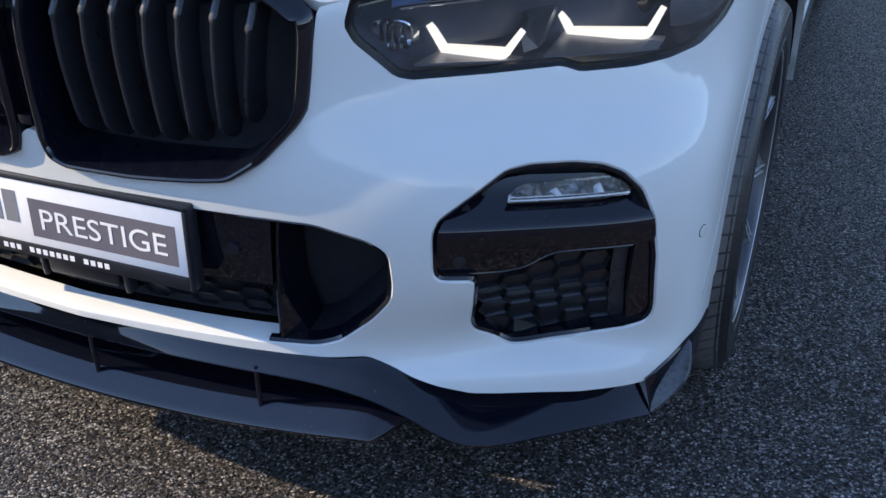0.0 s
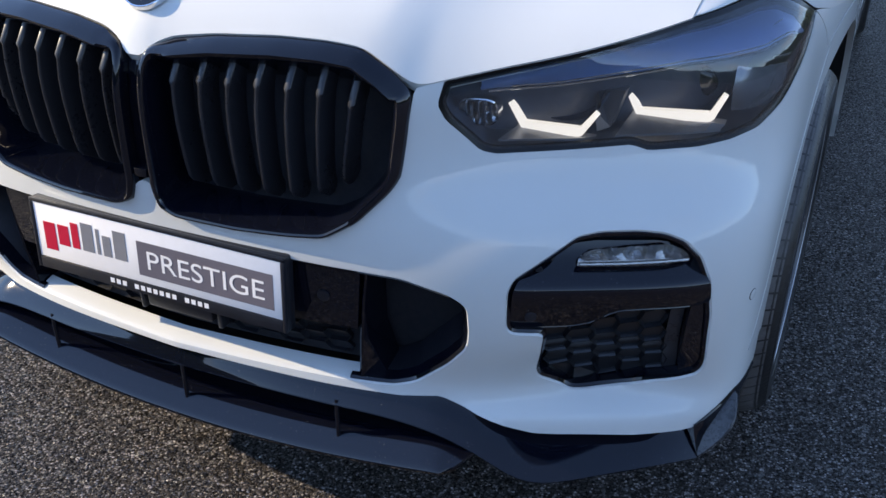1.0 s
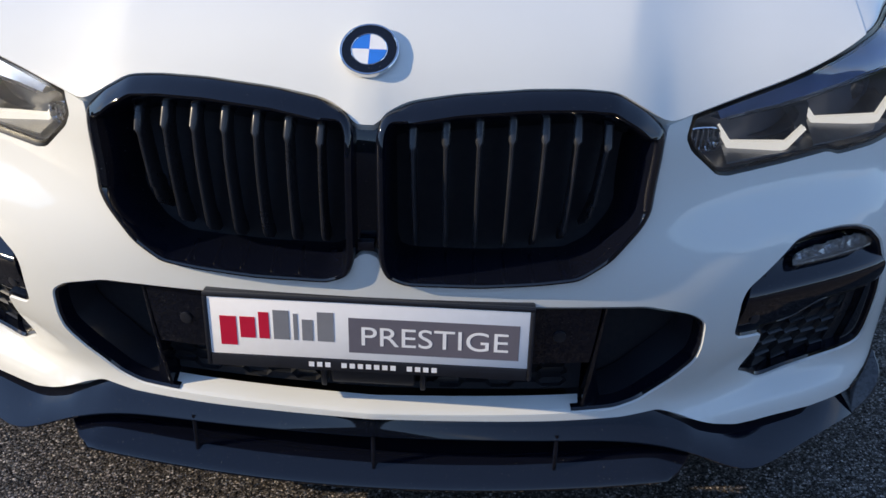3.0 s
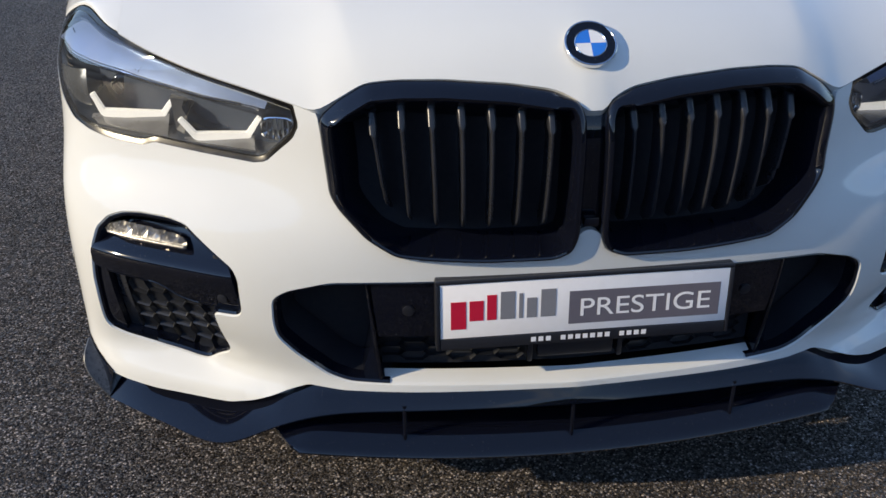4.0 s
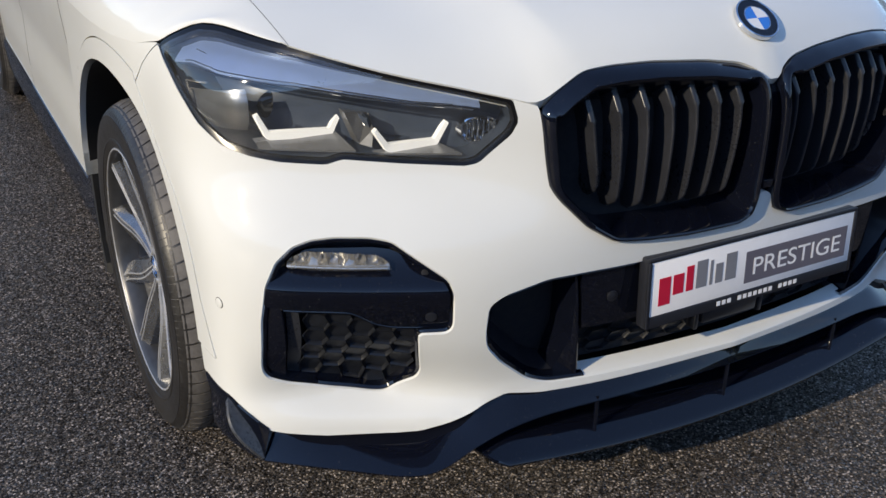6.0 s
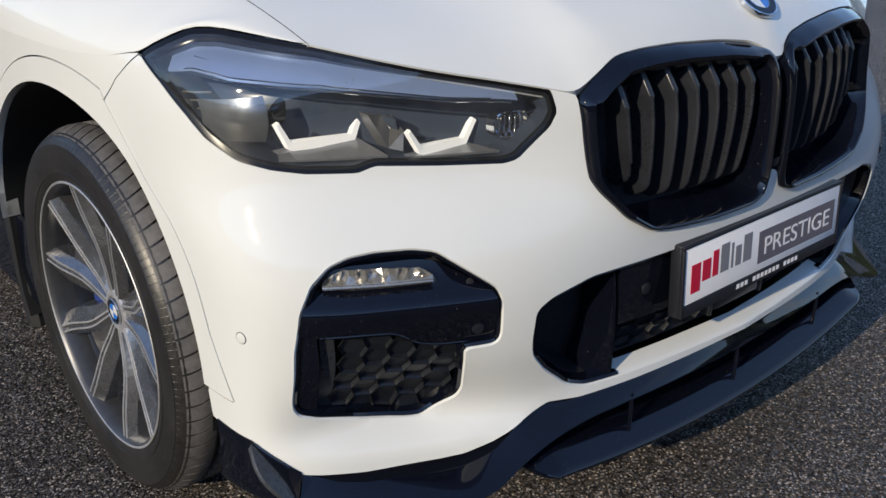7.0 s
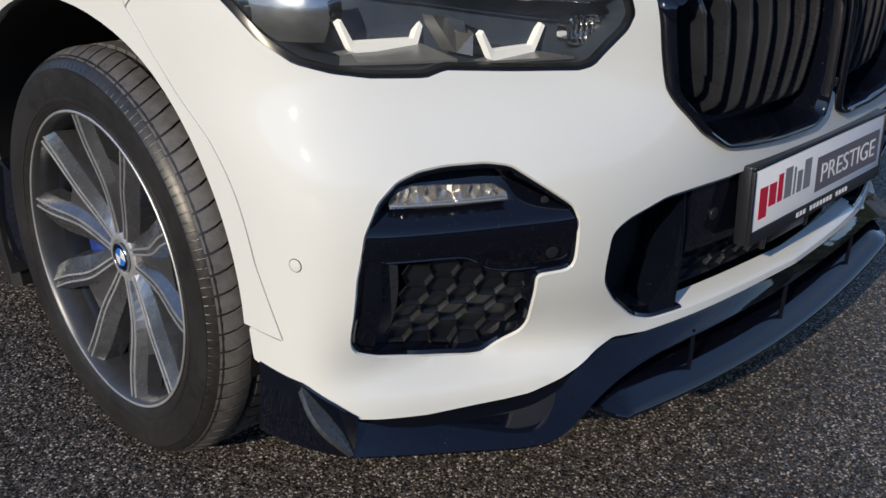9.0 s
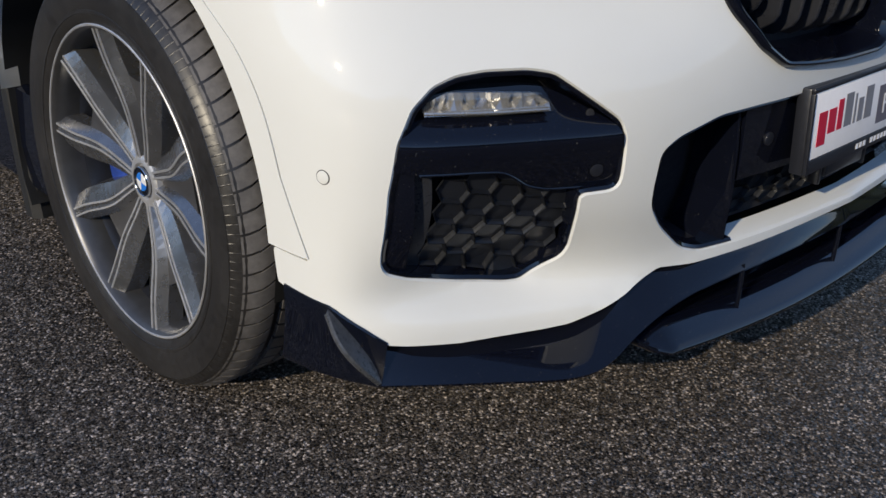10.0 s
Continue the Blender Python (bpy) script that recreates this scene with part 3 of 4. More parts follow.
# ---- kidney grilles ----
def kidney(s):
    g = new("grille_kidney")
    g.parent = car
    tagged(g, "gloss black kidney grille with upright slats")
    loop = turned(kidney_loop * (s, 1))
    high = [(.0, .012), (-.001, .002), (.002, -.001), (.008, -.006), (.016, -.011), (.024, -.0155), (.0265, -.016), (.029, -.013), (.031, .0), (.033, .10)]
    low = [(.0, .012), (-.001, .002), (-.0005, -.006), (.002, -.0105), (.005, -.0115), (.008, -.010), (.0105, -.004), (.012, .012), (.018, .045), (.022, .10)]
    # the band is broad along the top and the outer side, slim at the foot
    tang = np.roll(loop, -1, 0) - np.roll(loop, 1, 0)
    up = np.clip(.5 + -tang[:, 0] / (np.linalg.norm(tang, axis=1) + 1e-9) * .62 + .10 * (abs(loop[:, 0]) > .38), 0, 1)
    up = np.where(abs(loop[:, 0]) < .05, up * .3, up)
    for _ in range(4):
        up = (np.roll(up, 1) + up * 2 + np.roll(up, -1)) / 4
    rings = []
    for (i0, d0), (i1, d1) in zip(low, high):
        off = shrink(loop, 1.0) - loop
        q = loop + off * (i0 + (i1 - i0) * up)[:, None]
        rings.append(on_skin(q, d0 + (d1 - d0) * up))
    loft("surround", rings, BLACK, g, "gloss black surround", closed=True)
    v, f, _ = sheet(shrink(loop, .012), [], .03)
    part("back_panel", skin(v[:, 0], v[:, 1]) + (0, .085, 0), f, VOID, g)
    for i in range(7):
        xt, xb = .069 + .0500 * i, .073 + .0475 * i
        if i == 6:
            xb = .350
        at, ab = np.interp(xt, PLAN(_k)[:, 0], _arc), np.interp(xb, PLAN(_k)[:, 0], _arc)
        zb = (.684, .683, .684, .685, .689, .699, .722)[i]
        zt = (.893, .899, .902, .904, .903, .899, .885)[i]
        # front edge: steep chamfer at the top, an upright run, and a turn back at the foot
        edge = [(zt + .006, .060, .0075), (zt - .004, .020, .0070), (zt - .036, .010, .0066), (zt - .044, .012, .0036), (.825, .0125, .0034), (.79, .014, .0034), (.755, .0175, .0034), (zb + .03, .0225, .0036), (zb + .010, .027, .0038), (zb - .002, .036, .0034), (zb - .020, .066, .0025)]
        rings = []
        for z, d, w in edge:
            r = (zt - z) / (zt - zb)
            a = at + (ab - at) * r
            p = skin(a, z) - d * skin_out(a, z)
            q = p + (0, .05, 0)
            x = s * abs(p[0])
            rings.append([(x - w, p[1] + .0042, z), (x - w * .8, p[1] + .0016, z), (x - w * .4, p[1], z), (x + w * .4, p[1], z), (x + w * .8, p[1] + .0016, z), (x + w, p[1] + .0042, z), (x + w * .6, q[1], z), (x - w * .6, q[1], z)])
        loft("slat", rings, SLAT, g, closed=True, cap=True)
    return g


kidney(-1), kidney(1)
bridge = np.array([(-.022, .672), (.022, .672), (.022, .78), (.022, .87), (.028, .898), (.0, .886), (-.028, .898), (-.022, .87), (-.022, .78)])
v, f, _ = sheet(bridge, [], .012)
part("grille_bridge", skin(v[:, 0], v[:, 1]) + (0, .014, 0), f, BLACK, car, "gloss black bridge between the kidneys")
box("tow_flap", (-.013, .012, .692), (.013, .026, .708), BLACK, car, bevel=.002)


# ---- headlamps ----
def tube(name, pts, r, mat, parent, flat=1.0, n=8, label=""):
    pts = [Vector(p) for p in pts]
    rings = []
    for i, p in enumerate(pts):
        d = (pts[min(i + 1, len(pts) - 1)] - pts[max(i - 1, 0)]).normalized()
        u = d.cross(Vector((0, 1, 0))).normalized()
        w = d.cross(u).normalized()
        rings.append([p + r * (math.cos(t) * u + flat * math.sin(t) * w) for t in np.linspace(0, 2 * math.pi, n, endpoint=False)])
    return loft(name, rings, mat, parent, label, closed=True, cap=True)


def bent(points, n=7, r=.006):
    return rounded(np.array(points, float), r, 4, closed=False)


def headlamp(s):
    h = new("headlamp")
    h.parent = car
    tagged(h, "clear headlamp with two white angular light guides")
    loop = turned(lamp_loop * (s, 1))
    lens_v, lens_f, loops = sheet(shrink(loop, .006), [], .014)
    lens = part("lens", skin(lens_v[:, 0], lens_v[:, 1]) - .0005 * skin_out(lens_v[:, 0], lens_v[:, 1]), lens_f, LENS, h, "clear polycarbonate cover")
    lens.visible_shadow = False
    rings = [on_skin(shrink(loop, i), d) for i, d in [(-.002, .004), (-.0005, .001), (.003, .0018), (.009, .004), (.011, .008)]]
    loft("rim", rings, RIM, h, "black rim", closed=True)
    rings = [on_skin(shrink(loop, i), d) for i, d in [(.010, .006), (.014, .03), (.018, .075)]]
    loft("bowl", rings, HOUSE, h, closed=True)
    v, f, _ = sheet(shrink(loop, .016), [], .03)
    part("back_wall", skin(v[:, 0], v[:, 1]) - .074 * skin_out(v[:, 0], v[:, 1]), f, HOUSE, h)
    # brow: a band under the upper edge that tips up to the sky; reflected blue is tinted in
    brow_k = np.linspace(1.95, 6.25, 40)
    tk, tz = np.array([p[0] for p in LAMP_TOP]), np.array([p[1] for p in LAMP_TOP])
    tz_at = np.interp(brow_k, np.r_[1.72, tk], np.r_[.889, tz])
    w = np.interp(brow_k, [1.9, 2.6, 4.0, 5.2, 6.3], [.016, .030, .046, .050, .030])
    rows = []
    for k, z, b in zip(brow_k, tz_at, w):
        a = arc_of(k) * s
        ring = []
        for q, d in ((0, .018), (.25, .0145), (.6, .0085), (.92, .003), (1.0, .005), (1.02, .03)):
            zz = z - .008 - b * q
            ring.append(skin(a, zz) - d * skin_out(a, zz))
        rows.append(ring)
    loft("brow", rows, EYELID, h, "satin silver brow with reflected sky blue in its colour", flip=s > 0)
    tube("brow_edge", [Vector(ring[3]) - Vector((0, .0008, 0)) for ring in rows[2:-3]], .0011, CHROME, h, n=6, label="thin bright edge of the brow")
    # the two light guides, each round a dark projector
    def band(pts, s):
        """A flat white bar with cut ends, taller along its foot."""
        p = np.array(pts)
        rings = []
        for i in range(len(p)):
            d = p[min(i + 1, len(p) - 1)] - p[max(i - 1, 0)]
            d /= np.linalg.norm(d)
            n = np.array((-d[2], 0, d[0])) * (1 if d[0] * s < 0 else -1)
            n = n if n[2] < 0 or abs(n[2]) < .2 else -n
            n = n / np.linalg.norm(n)
            mid = math.sin(math.pi * i / (len(p) - 1))
            w = .0042 + .0036 * mid
            f = np.array((0, -1.0, 0))
            rings.append([p[i] - n * w + f * .001, p[i] - n * (w - .001) + f * .0035, p[i] + n * (w - .001) + f * .0055, p[i] + n * w + f * .003, p[i] + n * w - f * .006, p[i] - n * w - f * .006])
        loft("light_guide", rings, DRL, h, "white daytime light guide", closed=True, cap=True)

    guides = ([(.858, .333, .856), (.842, .326, .821), (.736, .318, .814), (.709, .330, .850)], [(.693, .231, .837), (.669, .232, .803), (.579, .235, .798), (.555, .237, .832)])
    for g in guides:
        pts = [(s * x, y, z) for x, y, z in bent(g)]
        band(pts, s)
        cx, cy = s * (g[1][0] + g[2][0]) / 2, (g[1][1] + g[2][1]) / 2 + .035
        bm = bmesh.new()
        bmesh.ops.create_uvsphere(bm, u_segments=28, v_segments=16, radius=.036)
        bm.transform(Matrix.Translation((cx, cy + .036, .850)) @ Matrix.Diagonal((1.3, .32, .85, 1)))
        from_bm("projector", bm, LENSDARK, h, "dark projector glass")
        rows = []
        for t in np.linspace(math.pi, 2 * math.pi, 18):
            rows.append([(cx + .060 * math.cos(t) * q, cy + d, .848 + .040 * math.sin(t) * q) for q, d in ((1.0, .05), (1.05, .0), (1.12, -.006), (1.14, .05))])
        loft("bezel", rows, HOUSE, h)
        # sloping silver tray from the guide down to the lens
        x1, x2, lo = g[1][0], g[2][0], g[1][2] - .008
        rows = []
        for x in np.linspace(x1 + .022, x2 - .012, 8):
            a = s * np.interp(x, _p[:, 0], _arc)
            low_z = .7975 + .004 * (x > .7)
            p, yb = skin(a, low_z) - .010 * skin_out(a, low_z), np.interp(x, [x2, x1], [g[2][1], g[1][1]])
            rows.append([(s * x, yb + .014, lo + .002), (s * x, yb - .002, lo), (p[0], p[1], low_z), (p[0], p[1] + .002, low_z - .004)])
        loft("tray", rows, HOUSEPALE, h, "silver tray under the light guide", flip=s < 0)
    # silver reflector wall that curves back outboard of the guides
    rows = [[(s * (.866 + .062 * q), .352 + .055 * q * q + .030 * q - .012 * math.sin(math.pi * v), .826 + (.070 - .012 * q) * v) for v in np.linspace(0, 1, 7)] for q in np.linspace(0, 1, 9)]
    loft("reflector", rows, REFLECT, h, "satin silver reflector", flip=s < 0)
    # pale wedge between the guides
    wedge = [(.716, .300, .852), (.706, .262, .806), (.690, .246, .802), (.684, .252, .832), (.672, .300, .846)]
    part("divider", [(s * x, y, z) for x, y, z in wedge] + [(s * x, y + .03, z) for x, y, z in wedge], [(0, 1, 2, 3, 4), (9, 8, 7, 6, 5)] + [(i, i + 5, (i + 1) % 5 + 5, (i + 1) % 5) for i in range(5)], WEDGE, h, "grey wedge between the light guides", smooth=False)
    # small faceted bowl near the grille
    bowl = []
    for t in np.linspace(0, 2 * math.pi, 25):
        c, sn = math.cos(t), math.sin(t)
        c, sn = abs(c)**.6 * np.sign(c), abs(sn)**.6 * np.sign(sn)
        bowl.append([(s * .522 + s * r * c, .186 + d + .25 * r * c, .828 + r * .72 * sn) for r, d in ((.030, .016), (.030, -.002), (.0275, -.003), (.024, .004), (.012, .016))])
    loft("reflector_bowl", bowl, CHROME, h, "small chrome reflector bowl", flip=s > 0)
    for j in range(5):
        x = s * (.504 + .009 * j)
        box("reflector_fin", (x - .0014, .180 + .003 * j, .814), (x + .0014, .200 + .003 * j, .842), CHROME, h, bevel=.0006)
    # side marker fins at the outer end
    for j in range(4):
        k0, z0 = 5.55 + .12 * j, .858 + .011 * j
        pts = [skin(s * arc_of(k0 - .35 + u), z0 + .006 - .012 * u) - .018 * skin_out(s * arc_of(k0 - .35 + u), z0) for u in np.linspace(0, .7, 6)]
        tube("marker_fin", pts, .0017, FACET, h, n=6)
    # ribbed strip in the upper outer corner
    pts = [skin(s * arc_of(k), z) - .010 * skin_out(s * arc_of(k), z) for k, z in ((5.75, .945), (5.2, .937), (4.9, .925))]
    tube("brow_line", pts, .0012, CHROME, h, n=6)
    pts = [skin(s * arc_of(k), np.interp(k, brow_k, tz_at) - .010 - np.interp(k, brow_k, w)) - .003 * skin_out(s * arc_of(k), .93) for k in np.linspace(2.0, 5.4, 30)]
    tube("brow_edge", pts, .0022, CHROME, h, n=6)
    return h


headlamp(-1), headlamp(1)


# ---- fog-lamp recesses ----
def honeycomb(name, a0, a1, z0, z1, wide, high, put, mat, parent, clip=None, wall=.0022, deep=.016):
    """Flattened hexagon cells with walls of their own depth, over a region."""
    verts, faces = [], []
    cols, rws = int((a1 - a0) / (wide * .80)) + 2, int((z1 - z0) / high) + 2
    for i in range(cols):
        for j in range(rws):
            c = np.array((a0 + i * wide * .80, z0 + j * high + (i % 2) * high / 2))
            if clip is not None and not inside(c[None], clip)[0]:
                continue
            hexa = np.array([(-.5, 0), (-.30, -.5), (.30, -.5), (.5, 0), (.30, .5), (-.30, .5)]) * (wide, high)
            o, n = c + hexa, c + hexa * (1 - 2 * wall / wide, 1 - 2 * wall / high)
            at = len(verts)
            verts += list(put(o, .002)) + list(put(n * .35 + o * .65, -.0016)) + list(put(n, .002)) + list(put(c + (n - c) * .95, deep))
            faces += grid_faces(4, 6, True, at) + [tuple(range(at + 18, at + 24))]
    return part(name, verts, faces, mat, parent, smooth=False)


def fog_recess(s):
    h = new("fog_lamp_recess")
    h.parent = car
    tagged(h, "gloss black fog lamp surround with honeycomb vent")
    loop = turned(fog_loop * (s, 1))
    rings = [on_skin(shrink(loop, i), d) for i, d in [(-.001, .012), (.0015, .004), (.004, .003), (.008, .006), (.010, .06)]]
    loft("surround", rings, BLACK, h, closed=True)
    v, f, _ = sheet(shrink(loop, .004), [], .03)
    part("back_panel", skin(v[:, 0], v[:, 1]) - .058 * skin_out(v[:, 0], v[:, 1]), f, VOID, h)
    A = lambda k: arc_of(k) * s

    def panel(name, outline, depth_of, mat, label="", lip=.03, step=.0065):
        o = turned(np.array([(A(k), z) for k, z in outline]))
        o = rounded(o, .008)
        put = lambda q, d, m=0.0: skin(q[:, 0], q[:, 1]) - (np.array([depth_of(x) for x in q[:, 1]]) + d)[:, None] * skin_out(q[:, 0], q[:, 1])
        return shell(name, o, [], mat, h, label, step=step, lip=lip, place=put, edge=.002)

    ridge = spline([.47, .505, .545, .575, .587, .600, .617, .69], [.019, .013, .004, -.0035, -.003, .008, .022, .030])
    panel("bracket", [(4.93, .548), (4.80, .592), (4.6, .627), (4.3, .647), (4.0, .654), (3.3, .657), (3.08, .653), (2.93, .640), (2.46, .596), (2.42, .58), (2.405, .509), (2.46, .503), (3.1, .5045), (3.32, .513), (3.46, .529), (3.6, .541), (3.9, .543), (4.55, .543)], ridge, BLACK, "gloss black winged bracket")
    panel("outer_pillar", [(4.94, .402), (4.95, .550), (4.62, .547), (4.45, .388), (4.6, .386)], lambda z: .010, BLACK, "gloss black upright blade")
    panel("inner_pillar", [(4.43, .384), (4.60, .545), (4.36, .545), (4.17, .378)], lambda z: .024, PILLAR)
    # clear lamp strip with faceted reflector
    lamp = [(4.47, .6265), (4.36, .640), (4.12, .6515), (3.7, .650), (3.24, .646), (3.13, .634), (3.08, .6195), (3.6, .6185), (4.1, .6185)]
    o = turned(rounded(np.array([(A(k), z) for k, z in lamp]), .006))
    v, f, _ = sheet(o, [], .01)
    glass = part("lens", skin(v[:, 0], v[:, 1]) - .0075 * skin_out(v[:, 0], v[:, 1]), f, LENS, h, "clear lamp cover")
    glass.visible_shadow = False
    facets, quads = [], []
    ks = np.linspace(3.12, 4.44, 21)
    for i, k in enumerate(ks):
        zt = float(np.interp(k, [3.08, 3.13, 3.24, 3.7, 4.12, 4.36, 4.47], [.6235, .634, .646, .650, .6515, .640, .627])) - .0015
        d = (.012, .024, .016, .020, .010, .026, .013)[i % 7]
        for z, e in ((zt, d * .6), ((zt + .626) / 2 + (.004, -.004, .001, -.002, .003)[i % 5], d), (.6265, .010), (.6195, .009)):
            facets.append(skin(A(k), z) - (e + .006) * skin_out(A(k), z))
    part("reflector", facets, grid_faces(len(ks), 4), FACET, h, "faceted chrome reflector", smooth=False)
    tube("chrome_bar", [skin(A(k), z) - .0125 * skin_out(A(k), z) for k, z in zip(np.linspace(3.14, 4.44, 30), np.interp(np.linspace(3.14, 4.44, 30), [3.14, 3.6, 4.44], [.6225, .6222, .6240]))], .0030, FACET, h, n=8, label="bright bar along the lamp's foot")
    clip = turned(np.array([(A(k), z) for k, z in [(4.14, .372), (4.36, .545), (3.3, .54), (3.0, .522), (2.84, .505), (2.74, .45), (2.66, .41), (2.70, .39), (3.0, .362), (3.2, .358), (3.6, .362), (4.0, .368)]]))
    put = lambda q, d: skin(q[:, 0], q[:, 1]) - (np.asarray(d) + .024) * skin_out(q[:, 0], q[:, 1])
    lean = lambda q, d: put(q + np.stack([s * .02 * (q[:, 1] - .45), .17 * (s * q[:, 0] - arc_of(3.5))], 1), d)
    lo, hi = clip.min(0) - .045, clip.max(0) + .045
    honeycomb("honeycomb_vent", lo[0], hi[0], lo[1], hi[1], .0500, .0365, lean, VENT, h, shrink(clip, -.006) - np.stack([0 * clip[:, 0], .17 * (s * clip[:, 0] - arc_of(3.5))], 1), wall=.0021, deep=.006)
    # rolled lower lip of the bracket
    edge = rounded(np.array([(A(k), z) for k, z in [(2.46, .503), (3.1, .5045), (3.32, .513), (3.46, .529), (3.6, .541), (3.9, .543), (4.55, .543)]]), .012, closed=False)
    tube("rolled_lip", [skin(a, z) - (float(ridge(z)) + .001) * skin_out(a, z) for a, z in spaced(edge, .008, closed=False)], .0022, BLACK, h, n=8)
    # parking sensor and tow cover
    for k, z, r, m in ((2.63, .532, .0095, TRIM), (2.70, .612, .006, VOID)):
        n = skin_out(A(k), z)
        disc("sensor", skin(A(k), z) - (float(ridge(z)) - .001) * n, n, r, .003, m, h, bevel=.0008)
    return h


fog_recess(-1), fog_recess(1)
for s in SIDES:
    n = skin_out(s * arc_of(6.06), .534)
    c = skin(s * arc_of(6.06), .534)
    disc("parking_sensor", c + .0003 * n, n, .0092, .0016, WHITE, car, "white round parking sensor", bevel=.0006)
    ring_mesh("sensor_gap", .0092, .0103, -.001, .0006, VOID, car, 40, place=Matrix.Translation(c) @ Vector(n).to_track_quat("Z", "Y").to_matrix().to_4x4())

# ---- lower intake ----
intake = new("lower_intake")
intake.parent = car
tagged(intake, "gloss black lower air intake with honeycomb")
loop = turned(intake_loop)
rings = [on_skin(shrink(loop, i), d) for i, d in [(-.001, .012), (.0015, .003), (.004, .002), (.0075, .006), (.0085, .03)]]
hi_only = [on_skin(shrink(loop, i), d) for i, d in [(.004, .004), (.012, .09)]]
n_ = len(loop)
painted = (loop[:, 1] < .366) & (abs(loop[:, 0]) < .352)
keep = [f for f in grid_faces(len(rings), n_, True) if not (painted[f[0] % n_] and painted[f[1] % n_])]
part("edge", [p for r in rings for p in r], keep, BLACK, intake)
v, f, _ = sheet(shrink(loop, .002), [], .03)
part("back_panel", skin(v[:, 0], v[:, 1]) + (0, .10, 0), f, VOID, intake)
keep = [f for f in grid_faces(2, n_, True) if not (painted[f[0] % n_] and painted[f[1] % n_])]
part("throat", [p for r in hi_only for p in r], keep, TRIM, intake)
# centre panel behind the plate
mid = turned(np.array([(-.370, .466), (.370, .466), (.382, .588), (-.382, .588)]))
shell("centre_panel", mid, [], BLACK, intake, "gloss black panel behind the plate", step=.03, depth=.014, lip=.03)
for s in SIDES:
    c = skin(s * .313, .526) + (0, .0125, 0)
    disc("sensor", c, skin_out(s * .313, .526), .0105, .004, TRIM, intake, bevel=.001)
    # divider blade with its foot, and the pod's floor
    foot = skin(s * .368, .37)
    blade = []
    for z, d0, wd in ((.590, .018, .003), (.52, .015, .003), (.45, .010, .0032), (.40, .006, .0034), (.364, .005, .0036)):
        x = .364 + .022 * (z - .364) / .226
        p = skin(s * x, z)
        flare = .030 * max(0, (.47 - z) / .106)**1.2
        edge = [(x - wd, p[1] + d0 + .002, z), (x, p[1] + d0, z), (x + wd, p[1] + d0 + .002, z), (x + wd + flare, p[1] + d0 + .006 + flare * .9, z), (x + wd + flare, p[1] + .09, z), (x - wd, p[1] + .09, z)]
        blade.append([(s * a, b, c) for a, b, c in edge])
    loft("divider", blade, BLACK, intake, closed=True, cap=True, flip=s < 0, smooth=False)
    # honeycomb below the panel
    put = lambda q, d: skin(q[:, 0], q[:, 1]) + np.stack([0 * q[:, 0], 0 * q[:, 0] + .045 + d, 0 * q[:, 0]], 1)
    x0, x1 = (.085, .345) if s > 0 else (-.345, -.085)
    honeycomb("honeycomb_vent", x0, x1, .386, .462, .056, .024, put, VENT, intake, np.array([(x0, .392), (x1, .392), (x1, .466), (x0, .466)]), wall=.0017, deep=.008)
box("radar_cover", (-.072, .050, .402), (.072, .070, .452), TRIM, intake, "matt black sensor cover", bevel=.005)
for s in SIDES:
    box("radar_bracket", (s * .086 - .005, .052, .392), (s * .086 + .005, .075, .462), TRIM, intake, bevel=.003)
rows = [[(x, float(skin(x, .42)[1]) + .056, z) for z in (.376, .42, .47)] for x in np.linspace(-.36, .36, 24)]
loft("vent_back", rows, VOID, intake, flip=True)
# painted shelf under the intake
rows = []
for a in np.linspace(-.358, .358, 40):
    p = skin(a, .358)
    rows.append([(p[0], p[1] - .0005, .3555), (p[0], p[1] + .002, .3595), (p[0], p[1] + .007, .3625), (p[0], p[1] + .02, .3675), (p[0], p[1] + .036, .3715), (p[0], p[1] + .038, .362)])
loft("shelf", rows, WHITE, intake, "white painted shelf under the vent", flip=True)

# ---- plate ----
plate = new("plate_holder")
plate.parent = car
tagged(plate, "black holder with a white dealer show plate")
box("holder", (-.268, .002, .466), (.268, .026, .604), TRIM, plate, "black plastic holder", bevel=.004)
box("holder_lip_top", (-.268, -.004, .5965), (.268, .004, .604), TRIM, plate, bevel=.002)
for s in SIDES:
    box("holder_lip_side", (s * .2645 - .0035, -.004, .467), (s * .2645 + .0035, .004, .5962), TRIM, plate, bevel=.002)
box("base_strip", (-.2608, -.0035, .467), (.2608, .004, .4895), TRIM, plate, "black strip with a line of pale print", bevel=.002)
box("show_plate", (-.2605, -.002, .4900), (.2605, .004, .5962), PLATEWHITE, plate, "white show plate with red and grey print", bevel=.001)
box("print_panel", (-.031, -.0024, .5045), (.2455, -.0010, .5695), PLATEGREY, plate, "grey panel with white capitals", bevel=0)


def lettering(text, size, where, mat, parent, wide=1.0):
    cu = bpy.data.curves.new("lettering", "FONT")
    cu.body, cu.size, cu.extrude = text, size, .0002
    tmp = bpy.data.objects.new("lettering", cu)
    scene.collection.objects.link(tmp)
    bpy.context.view_layer.update()
    me = bpy.data.meshes.new_from_object(tmp.evaluated_get(bpy.context.evaluated_depsgraph_get()))
    bpy.data.objects.remove(tmp)
    xs = [v.co.x for v in me.vertices]
    for v in me.vertices:
        x, y, z = v.co
        v.co = (where[0] + (x - min(xs)) / (max(xs) - min(xs)) * wide, where[1] - z, where[2] + y)
    me.materials.clear()
    me.materials.append(mat)
    ob = new("lettering", me)
    ob.parent = parent
    return ob


